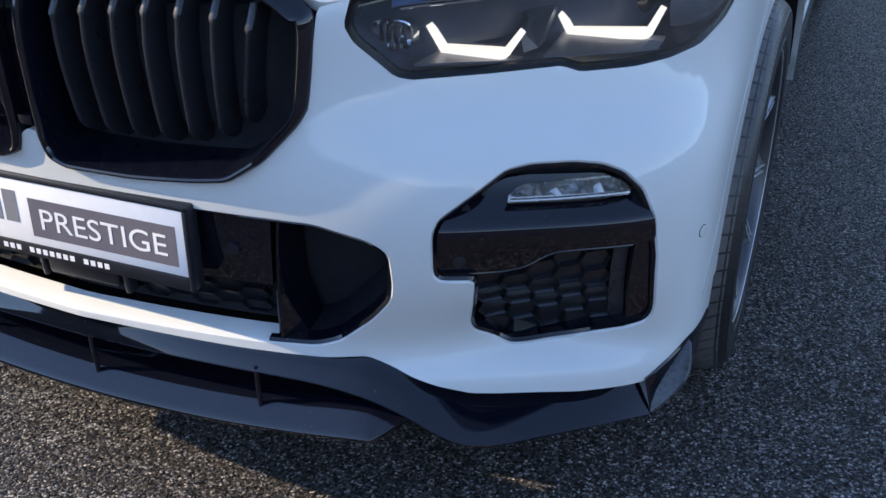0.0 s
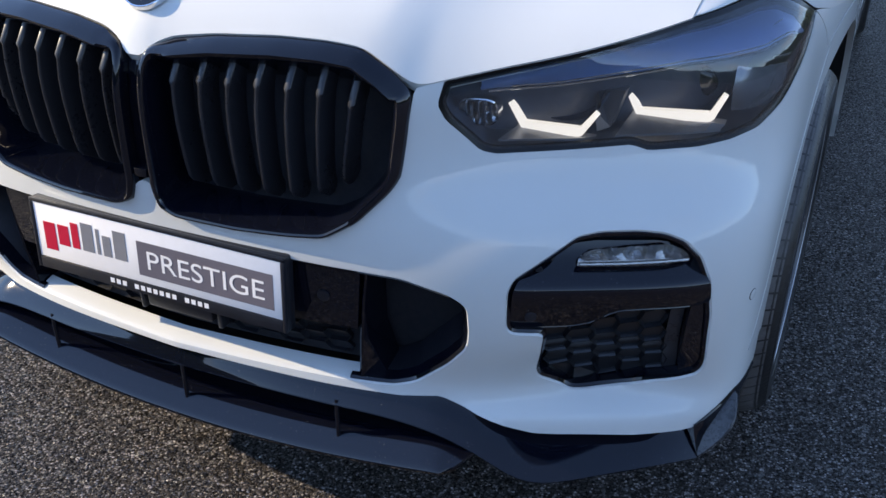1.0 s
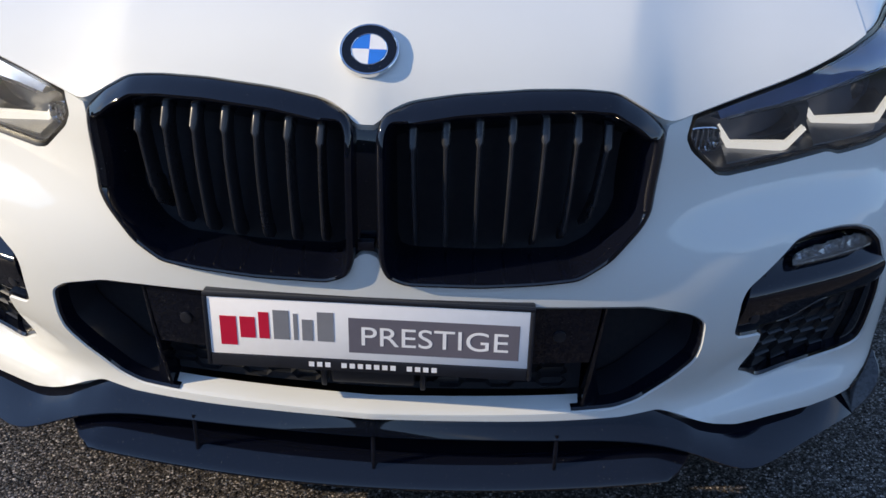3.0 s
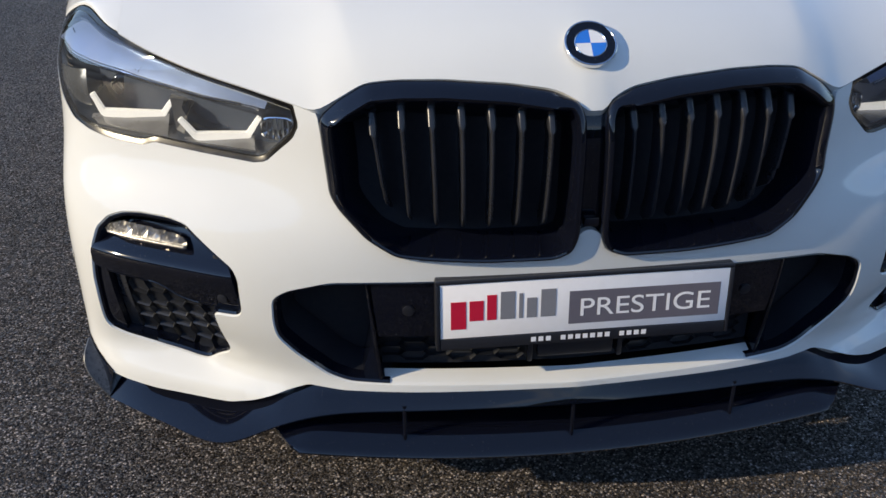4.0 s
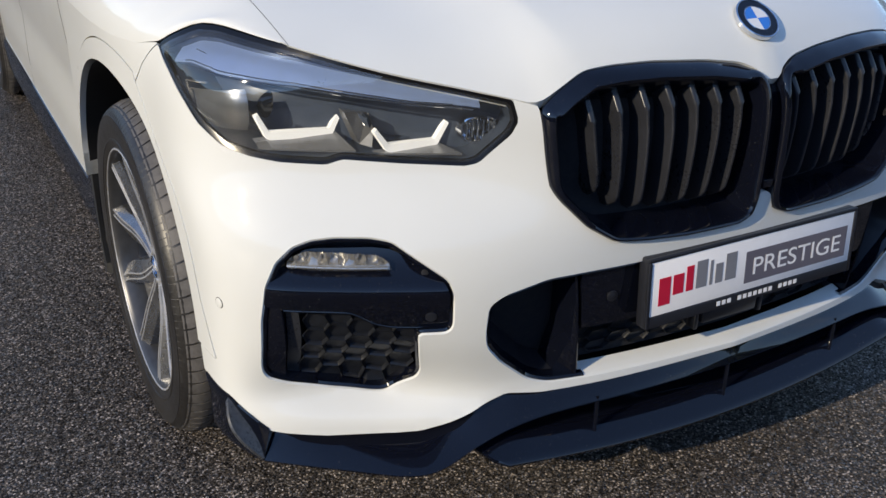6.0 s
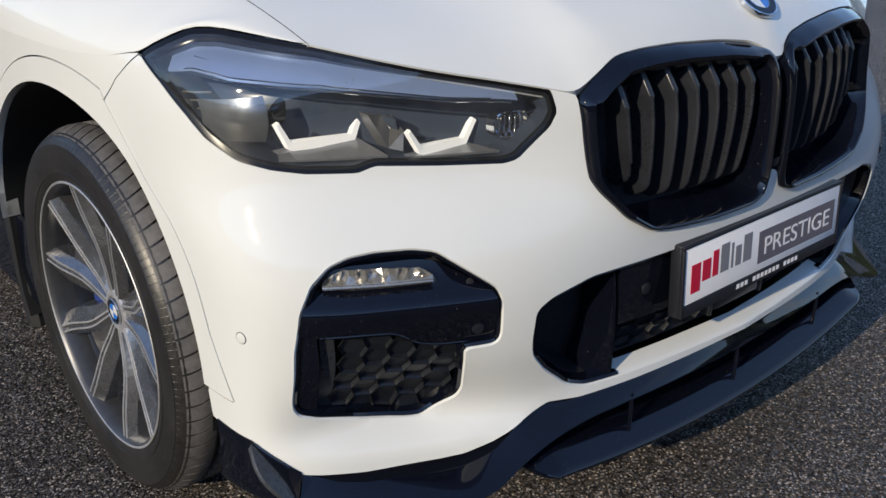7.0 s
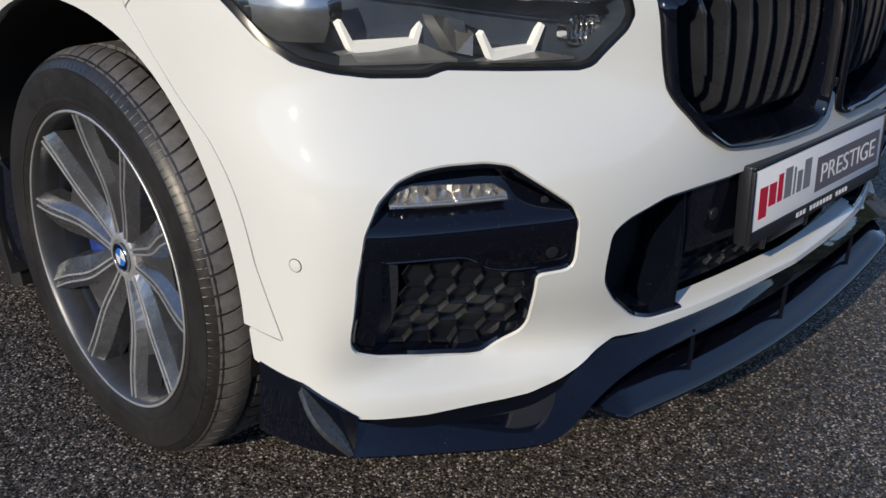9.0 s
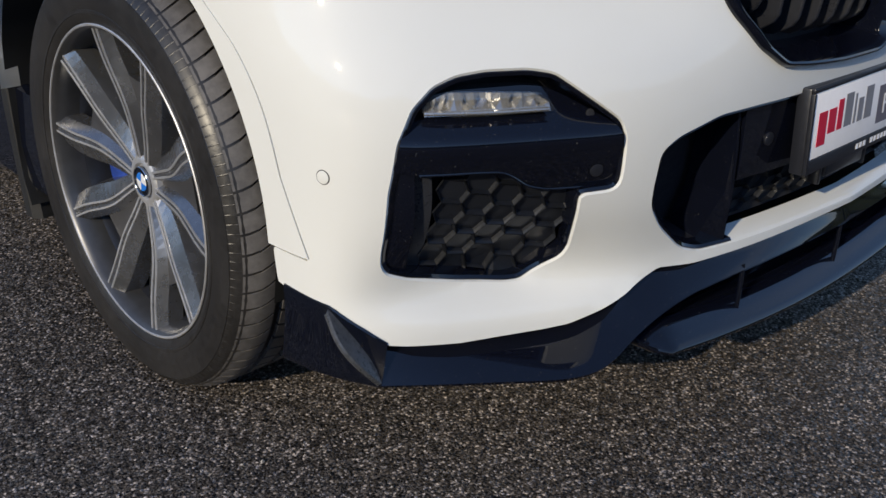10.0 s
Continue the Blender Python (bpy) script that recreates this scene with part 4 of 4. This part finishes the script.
# the holder leans back with the bumper
plate.matrix_basis = Matrix.Translation((0, .002, .478)) @ Matrix.Rotation(radians(-4.2), 4, "X") @ Matrix.Translation((0, 0, -.478))
lettering("PRESTIGE", .050, (-.010, -.0028, .5195), PLATEWHITE, plate, .238)
# the dealer's name as plain bars
word = [(-.242, .027, .508, .562, 1), (-.209, .025, .523, .562, 1), (-.178, .017, .523, .572, 1),
        (-.154, .026, .523, .577, 0), (-.121, .007, .523, .572, 0), (-.107, .018, .523, .562, 0), (-.082, .027, .523, .577, 0)]
for x, w, z0, z1, red in word:
    box("print_bar", (x, -.0026, z0), (x + w, -.0016, z1), PLATERED if red else PLATEMID, plate, bevel=0)
for i in range(16):
    if i not in (3, 11):
        box("print_bar", (-.098 + .0135 * i, -.0040, .4745), (-.098 + .0135 * i + .0088, -.0030, .4835), PLATEWHITE, plate, bevel=0)

# ---- splitter under the bumper ----
lip = new("front_splitter")
lip.parent = car
tagged(lip, "gloss black add-on front splitter")
LIP_TOP = [(0, .349), (1.0, .346), (1.5, .346), (1.76, .352), (1.98, .337), (2.36, .311), (2.7, .296), (3.0, .292), (3.9, .288), (4.6, .292), (4.95, .296), (5.31, .316), (5.93, .345), (6.85, .352)]
foot = spline([0, .32, .44, .52, .591, .671, .76, .85, .915], [(.022, .310), (.039, .309), (.052, .305), (.058, .293), (.061, .270), (.064, .248), (.126, .240), (.200, .237), (.254, .236)])
top_2d = spaced(rounded(kz(LIP_TOP[:11]), .02, closed=False), .014, closed=False)


def lip_ring(t, end, back):
    """Section of the blade from the bumper's edge down to its own."""
    ring = [t + np.array(back) * .2 + (0, 0, -.002), t + np.array(back) * -.03 + (0, 0, .0015), t + np.array(back) * -.06 + (0, 0, -.002)]
    for u in (.3, .6, .9):
        ring.append(t * (1 - u) + end * u + np.array((0, -.0015, .0005)) * math.sin(u * math.pi))
    return ring + [end, end + np.array(back) * .05 + (0, 0, -.005), end + np.array(back) * .33 + (0, 0, -.004), end + np.array(back) + (0, 0, .004)]


rows = []
for a, z in top_2d:
    t = skin(a, z)
    x = t[0] * (1 + .018 * np.clip((t[0] - .5) / .4, 0, 1))
    fy, fz = foot(min(x, .915))
    # away from the middle the blade starts behind the bumper's edge
    away = float(np.clip((x - .38) / .34, 0, 1))
    away = .58 + .42 * away * away * (3 - 2 * away)
    n = skin_out(a, z)
    t = t - away * np.array((.026 * n[0], .026 * n[1], .014))
    rows.append([t + away * np.array((0, .006, .035))] + lip_ring(t, np.array((x, fy, fz)), (-.03 * max(0, (x - .8) / .1), .06, 0)))
full = [[(-p[0], p[1], p[2]) for p in r] for r in rows[:0:-1]] + rows
loft("upper_blade", full, BLACK, lip, "gloss black upper blade")
corner_t, corner_end = skin(*top_2d[-1]), np.array(rows[-1][7])
# lower blade
rows = []
for x in np.linspace(-.585, .585, 60):
    e = abs(x)
    fy = .004 + .095 * x * x + max(0, e - .535) * 1.3
    fz = .207 + .115 * x * x + max(0, e - .535)**1.3 * 1.2
    by_ = .115 + .12 * x * x
    bz = fz + .034
    tall = 1 - .75 * min(1, max(0, e - .50) / .09)
    face = [(.080, .033), (.052, .032), (.044, .030), (.034, .025), (.020, .015), (.010, .0075), (.002, .0015)]
    ring = [(x, by_, bz)] + [(x, fy + v, fz + w * tall) for v, w in face] + [(x, fy, fz - .003), (x, fy + .003, fz - .008), (x, fy + .02, fz - .010), (x, by_, bz - .014)]
    rows.append(ring)
loft("lower_blade", rows, BLACK, lip, "gloss black lower blade", closed=True, cap=True, flip=True)
for x in (-.324, 0, .324):
    y = .033 + .10 * x * x
    tube("strut", [(x, y, .224 + .115 * x * x), (x, y, .27), (x, y, .29), (x, y + .002, .316)], .0042, BLACK, lip, n=12, label="small upright strut")
for s in SIDES:
    # side winglet from the end of the blade back to the wheel arch
    side_rows = []
    for u in np.linspace(0, 1, 16):
        k = 4.95 + 1.93 * u
        t = skin(arc_of(k), np.interp(k, [4.95, 5.31, 5.93, 6.88], [.296, .316, .345, .353]))
        end = corner_end * (1 - u) + np.array((.950, .435, .215)) * u + np.array((.010 * math.sin(u * math.pi), 0, 0))
        r = lip_ring(t, end, (-.03 - .03 * u, .06 * (1 - u), 0))
        side_rows.append([(s * p[0], p[1], p[2]) for p in r])
    loft("winglet", side_rows, BLACK, lip, "gloss black side winglet", flip=s < 0)
    # blade that stands out along the winglet, joined to the bumper's edge
    p0, p1 = skin(arc_of(6.0), .336), corner_end + (.001, .002, .002)
    rows = []
    for u in np.linspace(0, 1, 14):
        k = 4.95 + 1.03 * u
        a_, z_ = arc_of(k), float(np.interp(k, [4.95, 5.31, 5.93, 6.0], [.296, .316, .345, .346]))
        t = skin(a_, z_) - skin_out(a_, z_) * .026 * (1 - u) - np.array((0, 0, .002 + .012 * (1 - u)))
        c = p1 * (1 - u) + p0 * u + np.array((.010, -.004, .006)) * math.sin(u * math.pi)
        w = .002 + .017 * math.sin(min(1, u * 1.1) * math.pi * .7) * (1 - .6 * u**4)
        tip = c + np.array((.80, -.45, .10)) * w * 1.2
        ring = [t, t * .5 + tip * .5 + np.array((-.004, .006, -.002)) * math.sin(u * math.pi), tip + (-.003, -.001, .0015), tip, tip + (.0, .004, -.004), c + (-.008, .012, -.014), t + (-.02, .02, -.004)]
        rows.append([(s * q[0], q[1], q[2]) for q in ring])
    loft("blade", rows, SCUFF, lip, "scuffed grey-black blade", closed=True, cap=True, flip=s < 0)
v, f, _ = sheet(half_loop([(0, .12), (.55, .20), (.70, .30), (.86, .42), (.86, .48), (0, .48)]), [], .1)
part("undertray", np.c_[v, 0 * v[:, :1] + .262], f, MATT, car, "black under tray")


# ---- wheels ----
def lathe(name, prof, mat, parent, n=72, label="", flip=False, closed=True):
    """prof: (radius, x) pairs turned about the x axis."""
    rings = [[(x, r * math.cos(t), r * math.sin(t)) for r, x in prof] for t in np.linspace(0, 2 * math.pi, n, endpoint=False)]
    rings.append(rings[0])
    return loft(name, rings, mat, parent, label, flip=flip)


def tyre_mesh(parent):
    """Outer face towards +x at x = 0; tread with grooves and shoulder sipes."""
    R, W = .3725, .272
    prof = [(.262, -.014), (.2725, -.0085), (.2735, -.003), (.278, .0005), (.288, .0035), (.2885, .0048), (.2935, .0048), (.294, .0038), (.310, .0062), (.328, .0068), (.340, .0050), (.3425, .0050), (.343, .0036), (.352, -.002), (.3615, -.013), (.3668, -.028), (.3690, -.034)]
    grooves = (-.066, -.115, -.157, -.206)
    tread = []
    x = -.040
    for g in grooves:
        tread += [(R - .006, x), (R - .006, g + .006), (R - .008, g + .0045), (R - .008, g - .0045), (R - .006, g - .006)]
        x = g - .012
    tread += [(R - .006, -.232), (.3640, -.244), (.3615, -.260), (.345, -.272), (.30, -.278), (.262, -.262)]
    tyre = lathe("tyre", prof + tread, SIDEWALL, parent, 96, "black road tyre with grooved tread", flip=True)
    # shoulder sipes as slim raised blocks between cuts
    verts, faces = [], []
    count = 70
    for i in range(count):
        t0, t1 = 2 * math.pi * (i + .065) / count, 2 * math.pi * (i + .935) / count
        sk = 2 * math.pi * .55 / count
        at = len(verts)
        line = [(.3585, -.0085, 0), (.3655, -.021, .1), (.3712, -.034, .3), (.3733, -.045, .6), (.3733, -.0595, 1.0)]
        for r, xx, q in line:
            for t in (t0, (t0 + t1) / 2, t1):
                verts.append((xx, r * math.cos(t + sk * q), r * math.sin(t + sk * q)))
        verts += [(line[-1][1], .366 * math.cos(t + sk), .366 * math.sin(t + sk)) for t in (t0, (t0 + t1) / 2, t1)]
        faces += [f[::-1] for f in grid_faces(6, 3, False, at)]
        for c in (0, 2):
            side = list(range(len(verts), len(verts) + 5))
            verts += [verts[at + 3 * j + c] for j in range(5)]
            base = len(verts)
            t = (t0, 0, t1)[c]
            verts += [(xx - .002, (r - .009) * math.cos(t + sk * q), (r - .006) * math.sin(t + sk * q)) for r, xx, q in line]
            faces += [(side[j], side[j + 1], base + j + 1, base + j) for j in range(4)]
    for x0, x1 in ((-.074, -.107), (-.123, -.149), (-.165, -.198), (-.214, -.240)):
        for i in range(count):
            t0, t1 = 2 * math.pi * (i + .08) / count, 2 * math.pi * (i + .92) / count
            at = len(verts)
            for t, d in ((t0, .008), (t0, .0), ((t0 + t1) / 2, .0), (t1, .0), (t1, .008)):
                for xx, e in ((x0, .006), (x0 - .001, 0), (x1 + .001, 0), (x1, .006)):
                    r, tt = R + .0006 - max(d, e), t + sk * (1.0 + (xx - x0) / .05)
                    verts.append((xx, r * math.cos(tt), r * math.sin(tt)))
            faces += grid_faces(5, 4, False, at)
    part("shoulder_tread", verts, faces, RUBBER, parent, kind="stuff")
    # fine ribs on the shoulder of the side wall
    verts, faces = [], []
    for i in range(150):
        t = 2 * math.pi * i / 150
        d = .0035
        at = len(verts)
        for r, xx in ((.3440, .0032), (.3505, -.0008), (.3575, -.0085)):
            for e, o in ((-d, 0), (0, .0006), (d, 0)):
                verts.append((xx + o, r * math.cos(t + e), r * math.sin(t + e)))
        faces += grid_faces(3, 3, False, at)
    part("rib_band", verts, faces, SIDEWALL, parent, kind="stuff")
    return tyre


def alloy_mesh(parent):
    rim = lathe("rim", [(.2735, -.012), (.2735, -.003), (.2720, -.0008), (.2675, -.001), (.2645, -.004), (.2610, -.012), (.2575, -.030), (.2560, -.050)], BARREL, parent, 96, "grey alloy rim, darkened for the shade behind the spokes", flip=True)
    lathe("rim_edge", [(.2668, -.0022), (.2680, .0003), (.2705, .0006), (.2720, -.0006)], ALLOY, parent, 96, flip=True)
    # alloy barrel and closing sheet in near-black: shade behind the spokes, put in as colour
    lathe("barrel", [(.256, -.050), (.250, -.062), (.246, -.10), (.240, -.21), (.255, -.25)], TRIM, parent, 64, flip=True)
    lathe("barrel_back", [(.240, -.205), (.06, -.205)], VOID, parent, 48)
    lathe("hub", [(.0, -.046), (.029, -.046), (.0325, -.040), (.040, -.040), (.046, -.044), (.050, -.060), (.060, -.115), (.0, -.115)], ALLOY, parent, 48, "machined hub", flip=True)
    # five forked spokes: every fork has two arms with machined edges and a recessed web
    along = spline([0, .18, .40, .70, 1], [(.036, .013, -.0415), (.084, .0225, -.037), (.136, .0340, -.029), (.200, .0620, -.0160), (.266, .0840, -.0055)])

    def at(base, u, q, side, drop):
        (r, v, x), (r1, v1, _), (r0, v0, _) = along(u), along(min(1, u + .02)), along(max(0, u - .02))
        d = np.array((r1 - r0, v1 - v0)) / math.hypot(r1 - r0, v1 - v0)
        p, w = r - d[1] * side, v + d[0] * side
        c, sn = math.cos(base), math.sin(base)
        return (x - drop, p * c - q * w * sn, p * sn + q * w * c)

    us = np.linspace(0, 1, 17)
    for i in range(5):
        base = 2 * math.pi * i / 5
        for q in (-1, 1):
            arm, lines = [], ([], [])
            for u in us:
                w, f = .0062 + .0030 * u, math.sin(min(1, .12 + u * .72) * math.pi)
                # fork side steep, gap side falling away as a broad facet
                prof = [(-w - .007 - .010 * f, .046), (-w - .005 - .009 * f, .018), (-w, .0008), (-w + .003, .0004), (0, .0016), (w - .003, .0004), (w, .0008), (w + .005 + .025 * f, .0125), (w + .010 + .026 * f, .046)]
                arm.append([at(base, u, q, sd, dr) for sd, dr in prof])
                for n, sg in enumerate((-1, 1)):
                    e = sg * (w - .0016)
                    lines[n].append([at(base, u, q, e + o, dr) for o, dr in ((-.0021, .0016), (-.0017, -.0006), (.0017, -.0006), (.0021, .0016))])
            loft("spoke_arm", arm, GREYALLOY, parent, "dark grey spoke arm", closed=True, cap=True, flip=q > 0, smooth=False)
            for ring in lines:
                loft("spoke_edge", ring, ALLOY, parent, "machined bright edge", flip=q < 0)
        # the web's darker tone carries the shade inside the fork
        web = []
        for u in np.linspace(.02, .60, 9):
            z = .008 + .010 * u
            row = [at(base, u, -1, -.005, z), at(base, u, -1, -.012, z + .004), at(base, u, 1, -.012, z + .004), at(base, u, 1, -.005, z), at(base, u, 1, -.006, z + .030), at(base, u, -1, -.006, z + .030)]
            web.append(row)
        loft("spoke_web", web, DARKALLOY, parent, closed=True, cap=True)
        # bolt between two forks
        t = base + math.pi / 5
        disc("wheel_bolt", (-.066, .056 * math.cos(t), .056 * math.sin(t)), (1, 0, 0), .009, .012, STEEL, parent, n=6)
    return rim


first = new("wheel")
first.parent = car
tagged(first, "two-tone alloy wheel with a black tyre")
tyre_mesh(first)
rim_ = alloy_mesh(first)
cap_place = Matrix.Translation((-.0385, 0, 0)) @ Matrix.Rotation(math.pi / 2, 4, "Y") @ Matrix.Rotation(1.2, 4, "Z")
cap = disc("hub_cap", (-.041, 0, 0), (1, 0, 0), .0265, .006, BLACK, first, "hub cap with blue and white quarters", bevel=.001)
for q in range(4):
    ring_mesh("quarter", .0002, .0165, -.003, .0016, (BADGEWHITE, BADGEBLUE)[q % 2], first, 12, q * math.pi / 2, (q + 1) * math.pi / 2, cap_place)
ring_mesh("cap_rim", .0248, .0268, -.003, .002, CHROME, first, 40, place=cap_place)
brake = disc("brake_disc", (-.115, 0, 0), (1, 0, 0), .178, .028, STEEL, first, "worn steel brake disc", n=64, bevel=.003)
disc("disc_bell", (-.092, 0, 0), (1, 0, 0), .085, .03, STEEL, first, n=48, bevel=.004)
rows = []
for t in np.linspace(math.pi - .62, math.pi + .50, 14):
    c, sn = math.cos(t), math.sin(t)
    rows.append([(x, r * c, r * sn) for r, x in ((.125, -.085), (.135, -.068), (.185, -.066), (.200, -.075), (.203, -.15), (.125, -.15))])
loft("brake_caliper", rows, CALIPER, first, "blue brake caliper", closed=True, cap=True, flip=True)
WHEEL_X = .986
first.matrix_basis = pose(-WHEEL_X, HUB[0], HUB[1], 0, 0, 180) @ Matrix.Rotation(.175, 4, "X")
copy_thing(first, pose(WHEEL_X, HUB[0], HUB[1]) @ Matrix.Rotation(3.2, 4, "X"))
copy_thing(first, pose(-WHEEL_X, HUB[0] + 2.975, HUB[1], 0, 0, 180) @ Matrix.Rotation(2.1, 4, "X"))
copy_thing(first, pose(WHEEL_X, HUB[0] + 2.975, HUB[1]) @ Matrix.Rotation(1.4, 4, "X"))

# ---- flanks, doors and cabin behind the front wings ----
REAR = HUB[0] + 2.975


def flank(y, z):
    """Half width of the body behind the front wings."""
    belt = np.interp(z, [.28, .34, .48, .62, .80, .90, .96, 1.06, 1.12], [.955, .968, .972, .968, .985, .990, .985, .955, .925])
    tail = .10 * np.clip((y - 3.9) / .85, 0, 1)**2
    return belt - tail


def flank_panel(name, y0, y1, z0, z1, label, holes=None):
    for s in SIDES:
        rows = []
        for y in np.linspace(y0, y1, 36):
            zs = np.linspace(z0, z1, 26)
            if holes:
                zs = np.linspace(max(z0, holes(y)), z1, 26)
            col = [(s * flank(y, z), y, z) for z in zs]
            col = [(s * (flank(y, zs[0]) - .03), y, zs[0])] + col
            rows.append(col)
        loft(name, rows, WHITE, car, label, flip=s < 0)


over_arch = lambda yc, r: (lambda y: HUB[1] + math.sqrt(max(0, r * r - (y - yc)**2)) if abs(y - yc) < r else .0)
flank_panel("wing_rear", 1.326, 1.44, .44, 1.10, "white rear part of the front wing")
flank_panel("front_door", 1.446, 2.50, .36, 1.10, "white front door")
flank_panel("rear_door", 2.506, 3.32, .36, 1.10, "white rear door")
flank_panel("rear_quarter", 3.326, 4.74, .34, 1.12, "white rear quarter panel", over_arch(REAR, .455))
for s in SIDES:
    rows = []
    for y in np.linspace(1.22, 3.36, 40):
        w = flank(y, .36)
        rows.append([(s * (w - .02), y, .445 if y < 1.46 else .365), (s * (w + .004), y, .44 if y < 1.46 else .36), (s * (w + .010), y, .33), (s * (w + .004), y, .235), (s * (w - .05), y, .215)])
    loft("side_skirt", rows, BLACK, car, "gloss black side skirt", flip=s < 0)
    # flap behind the front wheel
    flap = []
    for z in np.linspace(.165, .555, 12):
        y = 1.285 + .03 * math.sin((z - .16) * 5)
        flap.append([(s * .74, y, z), (s * .968, y - .01, z), (s * .985, y + .004, z), (s * .985, y + .035, z), (s * .74, y + .03, z)])
    loft("mud_flap", flap, MATT, car, "black flap behind the front wheel", closed=True, cap=True)
    for y0, y1 in ((1.50, 2.46), (2.56, 3.28)):
        box("door_handle", (s * .985 - .012, y1 - .24, .925), (s * .985 + .012, y1 - .06, .955), WHITE, car, bevel=.008)
# cabin
cabin = []
for y, w0, w1, z0, z1 in ((1.28, .76, .72, 1.17, 1.18), (1.60, .90, .72, 1.09, 1.40), (2.0, .925, .64, 1.10, 1.66), (2.5, .925, .62, 1.10, 1.725), (3.2, .925, .62, 1.11, 1.735), (3.9, .90, .62, 1.12, 1.70), (4.45, .84, .60, 1.12, 1.58), (4.76, .78, .56, 1.10, 1.16)):
    cabin.append([(-w0, y, z0), (-w1 - .04, y, z1 - .10), (-w1, y, z1 - .03), (-w1 * .6, y, z1), (0, y, z1 + .012), (w1 * .6, y, z1), (w1, y, z1 - .03), (w1 + .04, y, z1 - .10), (w0, y, z0)])
loft("cabin_glass", cabin, GLASS, car, "dark glazed cabin")
roof = [[(x, y, z + .006) for x, y, z in r[2:7]] for r in cabin[2:7]]
loft("roof", roof, WHITE, car, "white roof")
tail = []
for z in (.35, .5, .8, 1.0, 1.12):
    tail.append([(x, 4.74 + .06 * (1 - abs(x / .9)**2), z) for x in np.linspace(-.90, .90, 13)])
loft("tailgate", tail, WHITE, car, "white tailgate")
part("floor_pan", [(-.72, .45, .27), (.72, .45, .27), (.72, 4.7, .27), (-.72, 4.7, .27)], [(0, 3, 2, 1)], MATT, car, "dark floor pan", smooth=False)
rows = [[(x, y, z) for y, z in ((1.30, 1.155), (1.40, 1.15), (1.45, 1.12))] for x in np.linspace(-.78, .78, 9)]
loft("cowl", rows, MATT, car, "black cowl below the windscreen")

# ---- loose grit on the asphalt ----
rng = np.random.default_rng(4)
verts, faces = [], []
for _ in range(900):
    x, y = rng.uniform(-2.4, 2.4), rng.uniform(-1.0, 2.6)
    r = rng.uniform(.0012, .0032) * (1.9 if rng.random() < .04 else 1)
    at = len(verts)
    shape = np.array([(1, 0, 0), (-1, 0, 0), (0, 1, 0), (0, -1, 0), (0, 0, 1.0), (0, 0, -.6)]) * rng.uniform(.6, 1.3, (6, 1)) * r
    t = rng.uniform(0, 6.28)
    rot = np.array([(math.cos(t), -math.sin(t), 0), (math.sin(t), math.cos(t), 0), (0, 0, 1)])
    verts += list(shape @ rot.T + (x, y, r * .5))
    faces += [(at + a, at + b, at + c) for a, b, c in ((0, 2, 4), (2, 1, 4), (1, 3, 4), (3, 0, 4), (2, 0, 5), (1, 2, 5), (3, 1, 5), (0, 3, 5))]
part("grit", verts, faces, STONE, None, "pale grit scattered over the asphalt", smooth=False, kind="stuff")
tagged(bpy.data.objects["grit"], category="grit")
